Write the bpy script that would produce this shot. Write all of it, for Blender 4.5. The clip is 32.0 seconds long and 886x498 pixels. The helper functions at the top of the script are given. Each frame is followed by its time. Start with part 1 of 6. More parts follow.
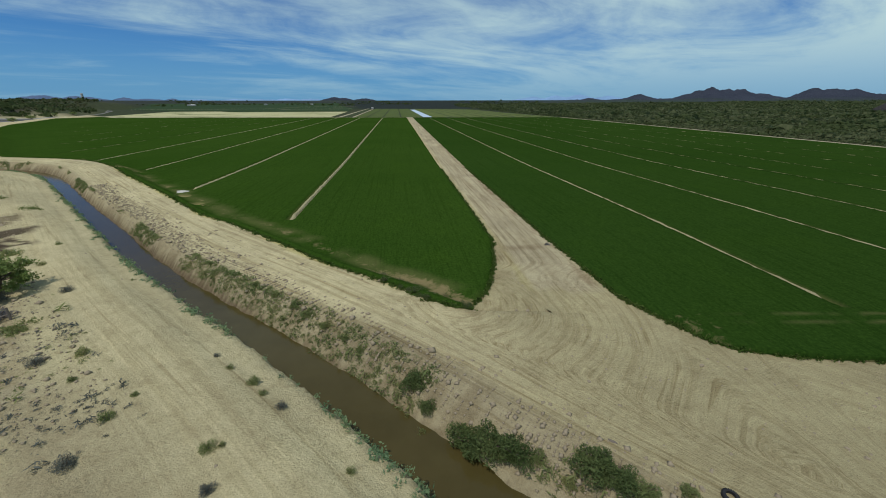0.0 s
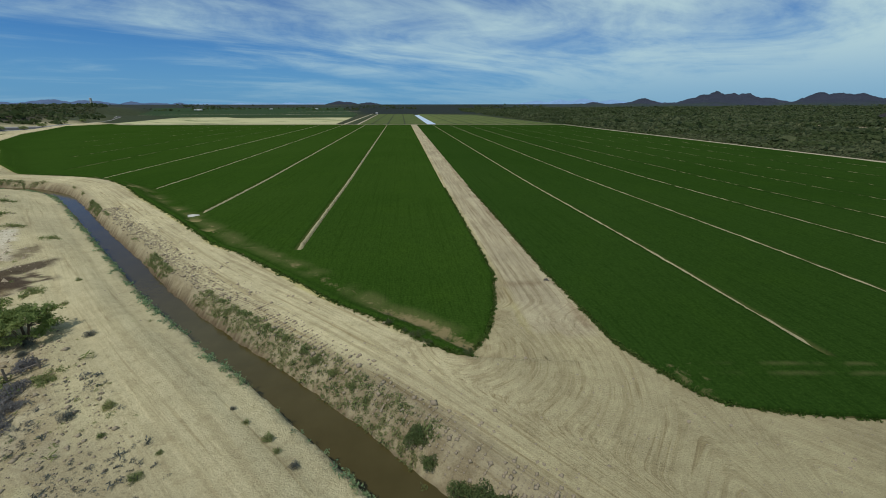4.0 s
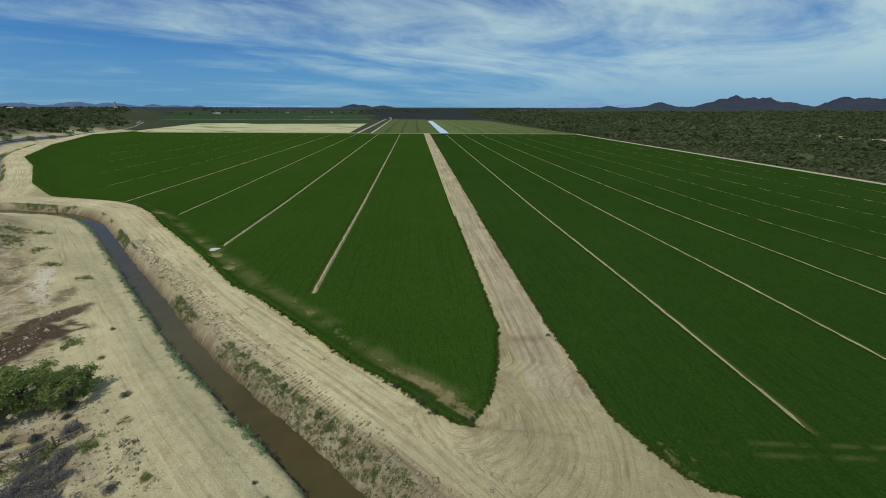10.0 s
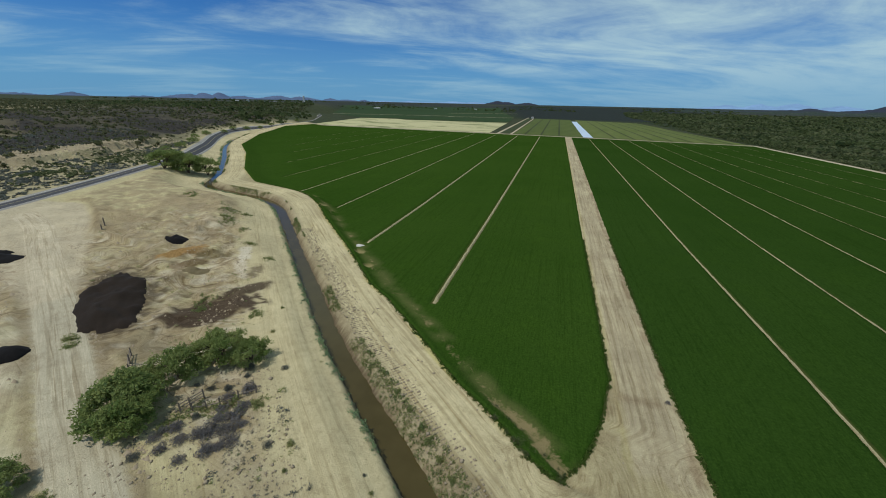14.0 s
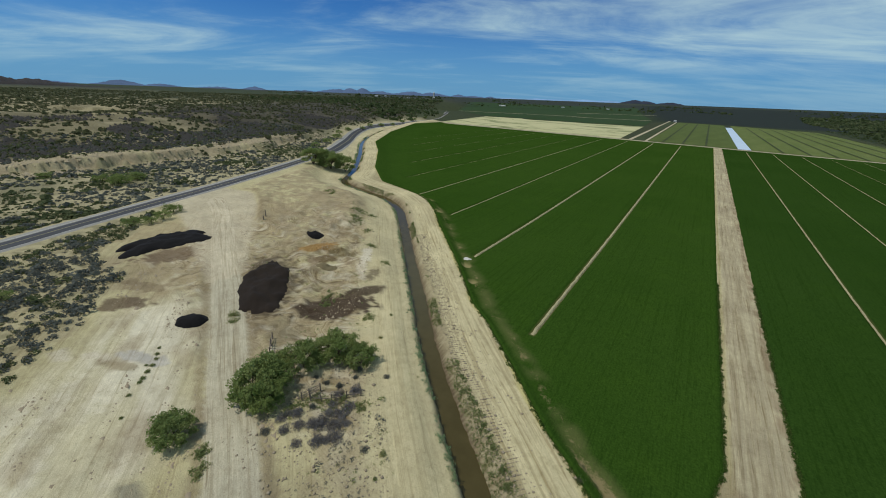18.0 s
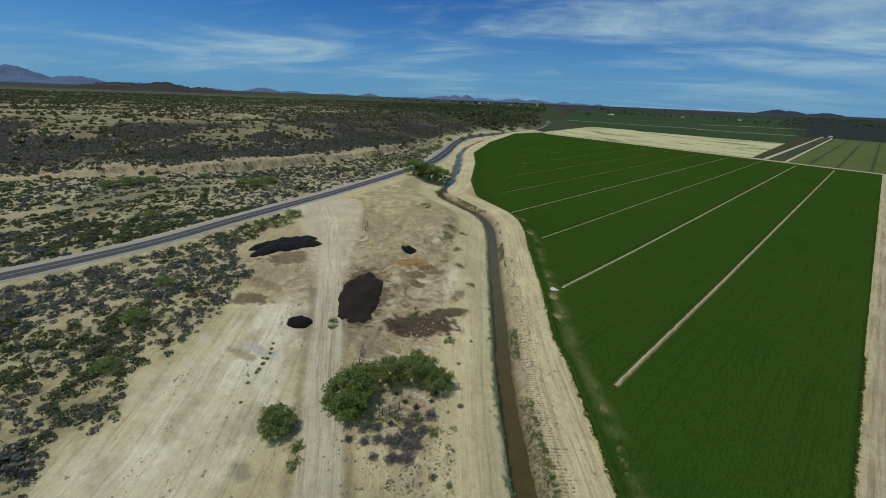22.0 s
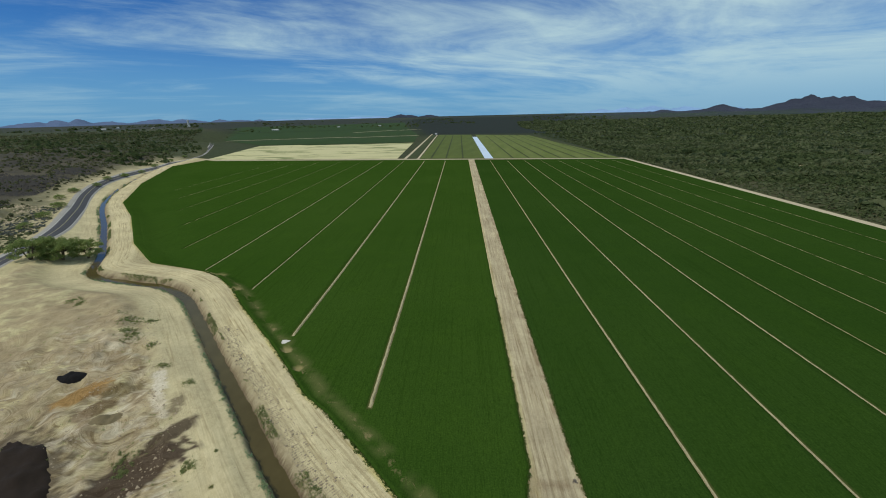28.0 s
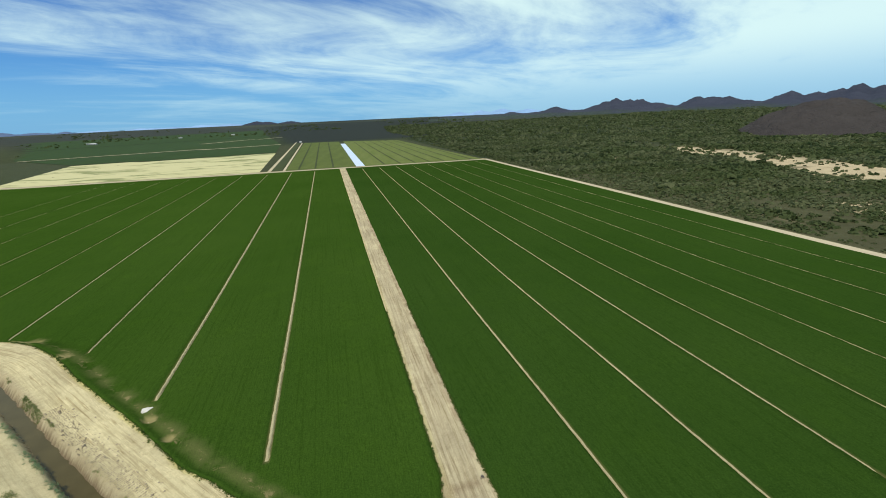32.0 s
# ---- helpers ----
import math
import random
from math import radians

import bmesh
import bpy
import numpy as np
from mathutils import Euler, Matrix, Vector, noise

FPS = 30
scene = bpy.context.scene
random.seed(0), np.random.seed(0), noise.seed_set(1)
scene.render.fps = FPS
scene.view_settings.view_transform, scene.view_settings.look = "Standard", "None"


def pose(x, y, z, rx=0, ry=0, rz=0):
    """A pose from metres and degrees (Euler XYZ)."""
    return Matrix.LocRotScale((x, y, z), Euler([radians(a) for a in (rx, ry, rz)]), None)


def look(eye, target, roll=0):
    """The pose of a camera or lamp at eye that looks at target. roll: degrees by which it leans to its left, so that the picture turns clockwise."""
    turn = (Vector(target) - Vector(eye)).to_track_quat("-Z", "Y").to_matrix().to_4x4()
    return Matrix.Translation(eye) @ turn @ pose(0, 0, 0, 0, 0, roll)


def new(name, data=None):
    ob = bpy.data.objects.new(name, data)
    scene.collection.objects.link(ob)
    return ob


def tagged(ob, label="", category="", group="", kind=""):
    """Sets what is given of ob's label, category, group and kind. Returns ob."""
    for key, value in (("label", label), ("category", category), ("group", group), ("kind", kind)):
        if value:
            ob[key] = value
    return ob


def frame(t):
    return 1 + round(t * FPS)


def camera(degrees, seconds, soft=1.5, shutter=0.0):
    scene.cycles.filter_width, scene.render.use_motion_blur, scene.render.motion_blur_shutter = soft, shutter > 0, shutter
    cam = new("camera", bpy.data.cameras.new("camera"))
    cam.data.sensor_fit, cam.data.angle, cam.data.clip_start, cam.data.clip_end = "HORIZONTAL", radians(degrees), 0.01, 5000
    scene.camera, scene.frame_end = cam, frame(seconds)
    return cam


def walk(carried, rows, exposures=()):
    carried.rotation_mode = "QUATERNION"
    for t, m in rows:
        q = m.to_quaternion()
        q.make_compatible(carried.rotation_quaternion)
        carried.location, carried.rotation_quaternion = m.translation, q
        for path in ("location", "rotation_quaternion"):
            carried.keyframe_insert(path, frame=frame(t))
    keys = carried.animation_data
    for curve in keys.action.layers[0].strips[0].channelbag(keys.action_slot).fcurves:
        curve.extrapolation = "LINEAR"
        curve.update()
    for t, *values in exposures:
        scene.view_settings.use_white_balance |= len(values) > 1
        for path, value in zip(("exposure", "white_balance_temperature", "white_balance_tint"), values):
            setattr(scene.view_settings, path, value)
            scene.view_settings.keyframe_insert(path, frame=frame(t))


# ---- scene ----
cam = camera(98.9, 32.0, soft=1.0)
PATH = [
    (0, (0.012, 0.447, 18.525), (0.011, 2.312, 17.801), -0.1),
    (0.5, (-0.039, 0.456, 19.088), (-0.073, 2.321, 18.364), 0.0),
    (1, (-0.032, 0.485, 19.605), (-0.071, 2.35, 18.884), 0.1),
    (1.5, (-0.024, 0.512, 20.189), (-0.035, 2.378, 19.47), -0.0),
    (2, (0.022, 0.456, 20.718), (0.037, 2.324, 20.002), -0.2),
    (2.5, (0.023, 0.445, 21.323), (0.045, 2.313, 20.608), -0.2),
    (3, (0.052, 0.373, 21.864), (0.11, 2.243, 21.155), -0.3),
    (3.5, (0.104, 0.329, 22.434), (0.122, 2.199, 21.726), -0.2),
    (5.5, (0.217, 0.368, 24.96), (0.17, 2.237, 24.248), 0.0),
    (6, (0.338, 0.411, 25.532), (0.291, 2.28, 24.822), -0.0),
    (6.5, (0.458, 0.463, 26.174), (0.397, 2.333, 25.466), -0.1),
    (7, (0.503, 0.531, 26.778), (0.469, 2.402, 26.073), -0.1),
    (7.5, (0.586, 0.509, 27.405), (0.551, 2.382, 26.704), -0.1),
    (8, (0.654, 0.498, 28.054), (0.577, 2.369, 27.352), 0.0),
    (8.5, (0.686, 0.512, 28.689), (0.612, 2.385, 27.991), -0.0),
    (9, (0.682, 0.546, 29.389), (0.617, 2.419, 28.688), -0.1),
    (9.5, (0.707, 0.513, 30.074), (0.608, 2.385, 29.375), 0.1),
    (10, (0.693, 0.461, 30.746), (0.613, 2.334, 30.048), 0.1),
    (10.5, (0.666, 0.454, 31.432), (0.573, 2.326, 30.734), 0.2),
    (11, (0.603, 0.461, 32.059), (0.472, 2.331, 31.361), 0.3),
    (11.5, (0.608, 0.253, 32.749), (0.35, 2.108, 32.046), 0.5),
    (12, (0.688, 0.229, 33.423), (0.3, 2.058, 32.714), 0.8),
    (12.5, (0.789, 0.189, 34.099), (0.299, 1.991, 33.386), 0.9),
    (13, (0.923, 0.262, 34.747), (0.372, 2.047, 34.031), 1.0),
    (13.5, (0.964, 0.287, 35.336), (0.321, 2.039, 34.617), 1.1),
    (14, (1.023, 0.345, 35.887), (0.319, 2.074, 35.168), 1.2),
    (14.5, (1.067, 0.389, 36.431), (0.301, 2.089, 35.709), 1.1),
    (16.5, (0.753, 0.496, 39.855), (-0.251, 2.056, 39.107), 1.9),
    (17, (0.67, 0.652, 40.294), (-0.383, 2.177, 39.542), 1.8),
    (17.5, (0.6, 0.91, 40.718), (-0.506, 2.399, 39.97), 1.8),
    (18, (0.517, 1.078, 41.133), (-0.66, 2.511, 40.384), 2.1),
    (18.5, (0.377, 1.175, 41.625), (-0.864, 2.554, 40.879), 2.3),
    (19, (0.246, 1.133, 42.138), (-1.036, 2.475, 41.393), 2.4),
    (19.5, (0.196, 1.264, 42.759), (-1.164, 2.526, 42.013), 2.5),
    (20, (0.233, 1.381, 43.392), (-1.223, 2.528, 42.639), 2.6),
    (20.5, (0.293, 1.37, 44.028), (-1.207, 2.458, 43.274), 2.6),
    (21, (0.364, 1.321, 44.695), (-1.125, 2.429, 43.949), 2.5),
    (21.5, (0.409, 1.225, 45.362), (-1.08, 2.335, 44.621), 2.4),
    (22, (0.432, 1.102, 46.016), (-1.066, 2.203, 45.277), 2.4),
    (22.5, (0.451, 1.147, 46.673), (-1.049, 2.247, 45.937), 2.4),
    (23, (0.469, 1.201, 47.305), (-1.028, 2.306, 46.573), 2.1),
    (23.5, (0.645, 1.41, 47.901), (-0.802, 2.587, 47.181), 1.8),
    (24, (0.754, 1.447, 48.462), (-0.545, 2.793, 47.754), 1.0),
    (24.5, (0.832, 1.308, 49.028), (-0.318, 2.792, 48.338), 0.5),
    (26.5, (1.114, 0.396, 53.356), (0.394, 2.134, 52.679), -0.5),
    (27, (1.129, 0.322, 53.944), (0.532, 2.108, 53.27), -0.8),
    (27.5, (1.149, 0.342, 54.499), (0.699, 2.172, 53.827), -1.1),
    (28, (1.07, 0.338, 55.076), (0.763, 2.198, 54.407), -1.4),
    (28.5, (0.997, 0.351, 55.662), (0.776, 2.223, 54.995), -1.5),
    (29, (0.93, 0.296, 56.241), (0.77, 2.174, 55.573), -1.6),
    (29.5, (0.966, 0.124, 56.797), (0.923, 2.009, 56.13), -1.7),
    (30, (0.988, 0.036, 57.303), (1.046, 1.921, 56.638), -2.0),
    (30.5, (1.092, 0.035, 57.739), (1.201, 1.917, 57.072), -2.2),
    (31, (1.143, 0.117, 58.094), (1.322, 1.993, 57.424), -2.3),
    (31.5, (1.128, 0.267, 58.34), (1.373, 2.136, 57.673), -2.5),
    (32, (0.921, 0.479, 58.536), (1.224, 2.339, 57.866), -2.5),
]
walk(cam, [(t, look(eye, target, roll)) for t, eye, target, roll in PATH],
     exposures=[(0, -0.1, 6450, 10), (17, -0.08, 6450, 10), (20, -0.16, 6450, 10), (24.5, -0.18, 6450, 10), (27, -0.18, 6450, 10), (28, 0.0, 6550, 10), (29, 0.18, 6650, 10), (30, 0.3, 6750, 10),
                (31, 0.44, 6850, 10), (32, 0.5, 6850, 10)])

# ---- light ----
SUN_AZ, SUN_EL = radians(-142), radians(64)      # azimuth from +y towards +x
sun = new("sun", bpy.data.lights.new("sun", "SUN"))
sun.data.energy, sun.data.angle, sun.data.color = 2.75, radians(0.55), (1.0, 0.965, 0.89)
SUN_DIR = Vector((math.sin(SUN_AZ) * math.cos(SUN_EL), math.cos(SUN_AZ) * math.cos(SUN_EL), math.sin(SUN_EL)))
sun.matrix_world = look(SUN_DIR * 100, (0, 0, 0))

world = bpy.data.worlds.new("sky")
scene.world = world
world.use_nodes = True


def build_sky():
    nt = world.node_tree
    nt.nodes.clear()
    N, Lk = nt.nodes.new, nt.links.new

    def math_node(op, a, b=None, clamp=False):
        n = N("ShaderNodeMath")
        n.operation, n.use_clamp = op, clamp
        for k, v in enumerate((a, b)):
            if v is None:
                continue
            if isinstance(v, (int, float)):
                n.inputs[k].default_value = v
            else:
                Lk(v, n.inputs[k])
        return n.outputs[0]

    out, bg = N("ShaderNodeOutputWorld"), N("ShaderNodeBackground")
    sky = N("ShaderNodeTexSky")
    sky.sky_type, sky.sun_disc = "NISHITA", False
    sky.sun_elevation, sky.sun_rotation = SUN_EL, SUN_AZ
    sky.altitude, sky.air_density, sky.dust_density, sky.ozone_density = 400, 1.0, 0.4, 2.2
    tc, sep = N("ShaderNodeTexCoord"), N("ShaderNodeSeparateXYZ")
    Lk(tc.outputs["Generated"], sep.inputs[0])
    up = math_node("MAXIMUM", sep.outputs[2], 0.0)
    den = math_node("ADD", up, 0.10)
    px, py = math_node("DIVIDE", sep.outputs[0], den), math_node("DIVIDE", sep.outputs[1], den)
    comb = N("ShaderNodeCombineXYZ")
    Lk(px, comb.inputs[0]), Lk(py, comb.inputs[1])
    # cirrus sheet: long streaks, broken by a slower field
    mp = N("ShaderNodeCombineXYZ")
    along = math_node("ADD", math_node("MULTIPLY", px, 0.80), math_node("MULTIPLY", py, 0.60))
    across = math_node("SUBTRACT", math_node("MULTIPLY", px, 0.60), math_node("MULTIPLY", py, 0.80))
    Lk(math_node("MULTIPLY", along, 0.5), mp.inputs[0])
    Lk(across, mp.inputs[1])
    n1, n2, n3 = N("ShaderNodeTexNoise"), N("ShaderNodeTexNoise"), N("ShaderNodeTexNoise")
    for n, sc, det, ro, di in ((n1, 0.62, 8, 0.62, 0.9), (n2, 0.35, 3, 0.5, 0.3), (n3, 2.6, 6, 0.66, 0.8)):
        n.inputs["Scale"].default_value, n.inputs["Detail"].default_value = sc, det
        n.inputs["Roughness"].default_value, n.inputs["Distortion"].default_value = ro, di
    Lk(mp.outputs[0], n1.inputs["Vector"]), Lk(comb.outputs[0], n2.inputs["Vector"]), Lk(mp.outputs[0], n3.inputs["Vector"])
    lane = math_node("MULTIPLY", math_node("MINIMUM", math_node("MAXIMUM", px, -3.0), 4.0), 0.034)                       # thicker veil towards +x
    a = math_node("ADD", math_node("MULTIPLY", n1.outputs[0], 0.62), math_node("MULTIPLY", n2.outputs[0], 0.45))
    a = math_node("ADD", math_node("ADD", a, math_node("MULTIPLY", n3.outputs[0], 0.12)), lane)
    mask = N("ShaderNodeMapRange")
    mask.interpolation_type = "SMOOTHSTEP"
    mask.inputs[1].default_value, mask.inputs[2].default_value = 0.455, 0.725
    mask.inputs[3].default_value, mask.inputs[4].default_value = 0.0, 0.9
    Lk(a, mask.inputs[0])
    mix = N("ShaderNodeMix")
    mix.data_type = "RGBA"
    low = N("ShaderNodeMapRange")
    low.interpolation_type = "SMOOTHSTEP"
    low.inputs[1].default_value, low.inputs[2].default_value = 0.0, 0.13
    low.inputs[3].default_value, low.inputs[4].default_value = 0.25, 1.0
    Lk(up, low.inputs[0])
    Lk(math_node("MULTIPLY", mask.outputs[0], low.outputs[0]), mix.inputs[0])
    tint = N("ShaderNodeMix")
    tint.data_type, tint.blend_type = "RGBA", "MULTIPLY"
    tint.inputs[0].default_value = 1.0
    Lk(sky.outputs[0], tint.inputs[6])
    tint.inputs[7].default_value = (0.21, 0.585, 1.09, 1)
    haze = N("ShaderNodeMix")
    haze.data_type = "RGBA"
    hz = N("ShaderNodeMapRange")
    hz.interpolation_type = "SMOOTHSTEP"
    hz.inputs[1].default_value, hz.inputs[2].default_value = 0.20, -0.02
    hz.inputs[3].default_value, hz.inputs[4].default_value = 0.0, 0.75
    Lk(up, hz.inputs[0])
    Lk(hz.outputs[0], haze.inputs[0]), Lk(tint.outputs[2], haze.inputs[6])
    haze.inputs[7].default_value = (2.0, 4.8, 8.1, 1)
    Lk(haze.outputs[2], mix.inputs[6])
    mix.inputs[7].default_value = (6.9, 9.4, 9.6, 1)
    Lk(mix.outputs[2], bg.inputs[0])
    bg.inputs[1].default_value = 0.075
    Lk(bg.outputs[0], out.inputs[0])


build_sky()

# ---- plan in numbers ----
SLOPE = 0.115                                    # the field's lines run along x = u - SLOPE * y


def smooth(a, b, x):
    t = np.clip((np.asarray(x, float) - a) / (b - a), 0, 1)
    return t * t * (3 - 2 * t)


def vnoise(x, y, seed=0):
    """Value noise on a unit lattice, 0 to 1."""
    x, y = np.asarray(x, float), np.asarray(y, float)
    xi, yi = np.floor(x), np.floor(y)
    fx, fy = x - xi, y - yi
    fx, fy = fx * fx * (3 - 2 * fx), fy * fy * (3 - 2 * fy)

    def rnd(i, j):
        v = np.sin(i * 127.1 + j * 311.7 + seed * 74.7) * 43758.5453
        return v - np.floor(v)
    return (rnd(xi, yi) * (1 - fx) + rnd(xi + 1, yi) * fx) * (1 - fy) + (rnd(xi, yi + 1) * (1 - fx) + rnd(xi + 1, yi + 1) * fx) * fy


def fbm(x, y, octaves=4, seed=0, gain=0.5):
    v, a, tot = 0.0, 1.0, 0.0
    for o in range(octaves):
        v, tot = v + a * vnoise(x * 2 ** o, y * 2 ** o, seed + o), tot + a
        a *= gain
    return v / tot


def spline(pts, step):
    """Points along a smooth line through pts, about step apart."""
    p = np.array(pts, float)
    p = np.vstack([2 * p[0] - p[1], p, 2 * p[-1] - p[-2]])
    out = []
    for i in range(1, len(p) - 2):
        n = max(2, int(np.linalg.norm(p[i + 1] - p[i]) / step))
        for k in range(n):
            t = k / n
            out.append(0.5 * (2 * p[i] + (p[i + 1] - p[i - 1]) * t + (2 * p[i - 1] - 5 * p[i] + 4 * p[i + 1] - p[i + 2]) * t * t
                              + (3 * p[i] - p[i - 1] - 3 * p[i + 1] + p[i + 2]) * t ** 3))
    out.append(p[-2])
    return np.array(out)


def to_line(line, x, y):
    """Signed distance to a polyline (positive on its right) and the length run along it."""
    x, y = np.asarray(x, float), np.asarray(y, float)
    line = np.asarray(line, float)
    start = np.concatenate([[0], np.cumsum(np.hypot(*np.diff(line, axis=0).T))])
    if x.size < 3000:
        return near_segments(line, start, np.arange(len(line) - 1), x, y)
    # large arrays: tile by tile, each with the pieces of the line that can be nearest
    fx, fy = x.ravel(), y.ravel()
    size = np.where(np.maximum(np.abs(fx), np.abs(fy)) < 600, 40.0, 400.0)
    key = (np.floor(fx / size) + 500).astype(np.int64) * 4000 + (np.floor(fy / size) + 500).astype(np.int64) + (size > 100) * 10 ** 8
    order = np.argsort(key, kind="stable")
    cuts = np.flatnonzero(np.diff(key[order])) + 1
    d, run = np.empty(fx.size), np.empty(fx.size)
    mid, half = (line[1:] + line[:-1]) / 2, np.hypot(*(line[1:] - line[:-1]).T) / 2
    for i in np.split(order, cuts):
        px, py = fx[i], fy[i]
        cx, cy = (px.min() + px.max()) / 2, (py.min() + py.max()) / 2
        reach = math.hypot(px.max() - cx, py.max() - cy)
        far = np.hypot(mid[:, 0] - cx, mid[:, 1] - cy)
        d[i], run[i] = near_segments(line, start, np.flatnonzero(far - half <= (far + half).min() + 2 * reach + 1e-6), px, py)
    return d.reshape(x.shape), run.reshape(x.shape)


def near_segments(line, start, pieces, x, y):
    pieces = np.asarray(pieces)
    a = line[pieces]
    step = line[pieces + 1] - a
    ln = np.hypot(step[:, 0], step[:, 1])
    px, py = x.reshape(-1, 1), y.reshape(-1, 1)
    t = np.clip(((px - a[:, 0]) * step[:, 0] + (py - a[:, 1]) * step[:, 1]) / ln ** 2, 0, 1)
    ex, ey = px - a[:, 0] - t * step[:, 0], py - a[:, 1] - t * step[:, 1]
    d2 = ex * ex + ey * ey
    k = np.argmin(d2, 1)
    i = np.arange(len(k))
    side = np.where(ex[i, k] * step[k, 1] - ey[i, k] * step[k, 0] >= 0, 1.0, -1.0)
    return (np.sqrt(d2[i, k]) * side).reshape(x.shape), (start[pieces[k]] + t[i, k] * ln[k]).reshape(x.shape)


CANAL = [(72, -46), (42, -20), (13, 4.1), (0.9, 14.6), (-6.1, 20.7), (-14.8, 27.4), (-24.6, 34.6), (-35.4, 42.9), (-48, 53.7), (-66.4, 69.2),
         (-85.2, 85.3), (-98.7, 96.1), (-112.5, 102.3), (-128.4, 104.1), (-149, 108.8), (-168, 128.5), (-210, 166), (-277, 224), (-338, 298),
         (-408, 405), (-432, 462), (-470, 540), (-540, 640), (-640, 760), (-760, 900)]
ASPHALT = [(-60, -300), (-85, -200), (-101, -110), (-108, -60), (-113.5, -33), (-116, -24), (-119, -14.5), (-124, -2.5), (-132.5, 12.5), (-143, 32),
           (-157, 58.6), (-181, 99), (-211, 143), (-256, 188), (-310, 240), (-352, 292), (-396, 370), (-428, 440), (-462, 530), (-545, 650), (-650, 790), (-780, 950)]
GRAVEL = [(-6, -12), (-18, 1), (-28.8, 6.8), (-40.2, 11.6), (-50, 15.2), (-61.5, 20.1), (-75, 25.5), (-90, 31.2), (-106, 37.5), (-122, 43.5), (-138, 47.5)]
CLIFF = [(-205, -190), (-222, -110), (-236, -49), (-236, -24), (-227, -5), (-224, 28), (-229, 60), (-237, 90), (-248, 122), (-280, 178), (-330, 235), (-385, 320), (-430, 400), (-468, 480), (-560, 600), (-700, 790)]
CANAL_L, ASPHALT_L, GRAVEL_L, CLIFF_L = spline(CANAL, 4), spline(ASPHALT, 8), spline(GRAVEL, 5), spline(CLIFF, 14)

SCRUB_X = [-170, -146, -125, -111, -91, -77, -71, -62, -54, -46, -36]
SCRUB_Y = [60, 42, 25, 15, 12, 3, -6, -10.5, -15, -20, -27]

# the canal-side edge of the left field: x for each y
EDGE_Y = [28.9, 30.4, 33.7, 37.7, 45.1, 53.8, 57.6, 71.9, 91, 101, 109, 113, 118.6, 139, 184, 218, 292, 412, 457, 496]
EDGE_X = [1.7, -1.2, -5.2, -11.4, -20.4, -31.4, -37.5, -53, -75.4, -86, -97, -106, -134, -163.6, -213, -256, -318, -398, -408, -415]
ROAD_U0, ROAD_U1 = 11.9, 19.3


def left_field(y):
    """The span of x that the left field takes at each y."""
    road = np.where(y > 47, ROAD_U0 - SLOPE * y, np.interp(y, [28.9, 32.5, 39.2, 47], [1.75, 4.1, 5.7, 6.3]))
    return np.interp(y, EDGE_Y, EDGE_X), road


def right_field(y):
    a = np.where(y > 48, ROAD_U1 - SLOPE * y, np.interp(y, [20.8, 21.6, 22.1, 22.7, 23.6, 24.8, 27.5, 31.4, 39.2, 48], [150, 60, 32, 25.3, 21.6, 20.2, 18.5, 16.5, 15.3, 13.8]))
    return a, 196 - SLOPE * y


FIELD_END = 486.0


def bank(run):
    """Width of the field-side slope of the canal along its run."""
    return 4.3 - 2.6 * smooth(90, 132, run)


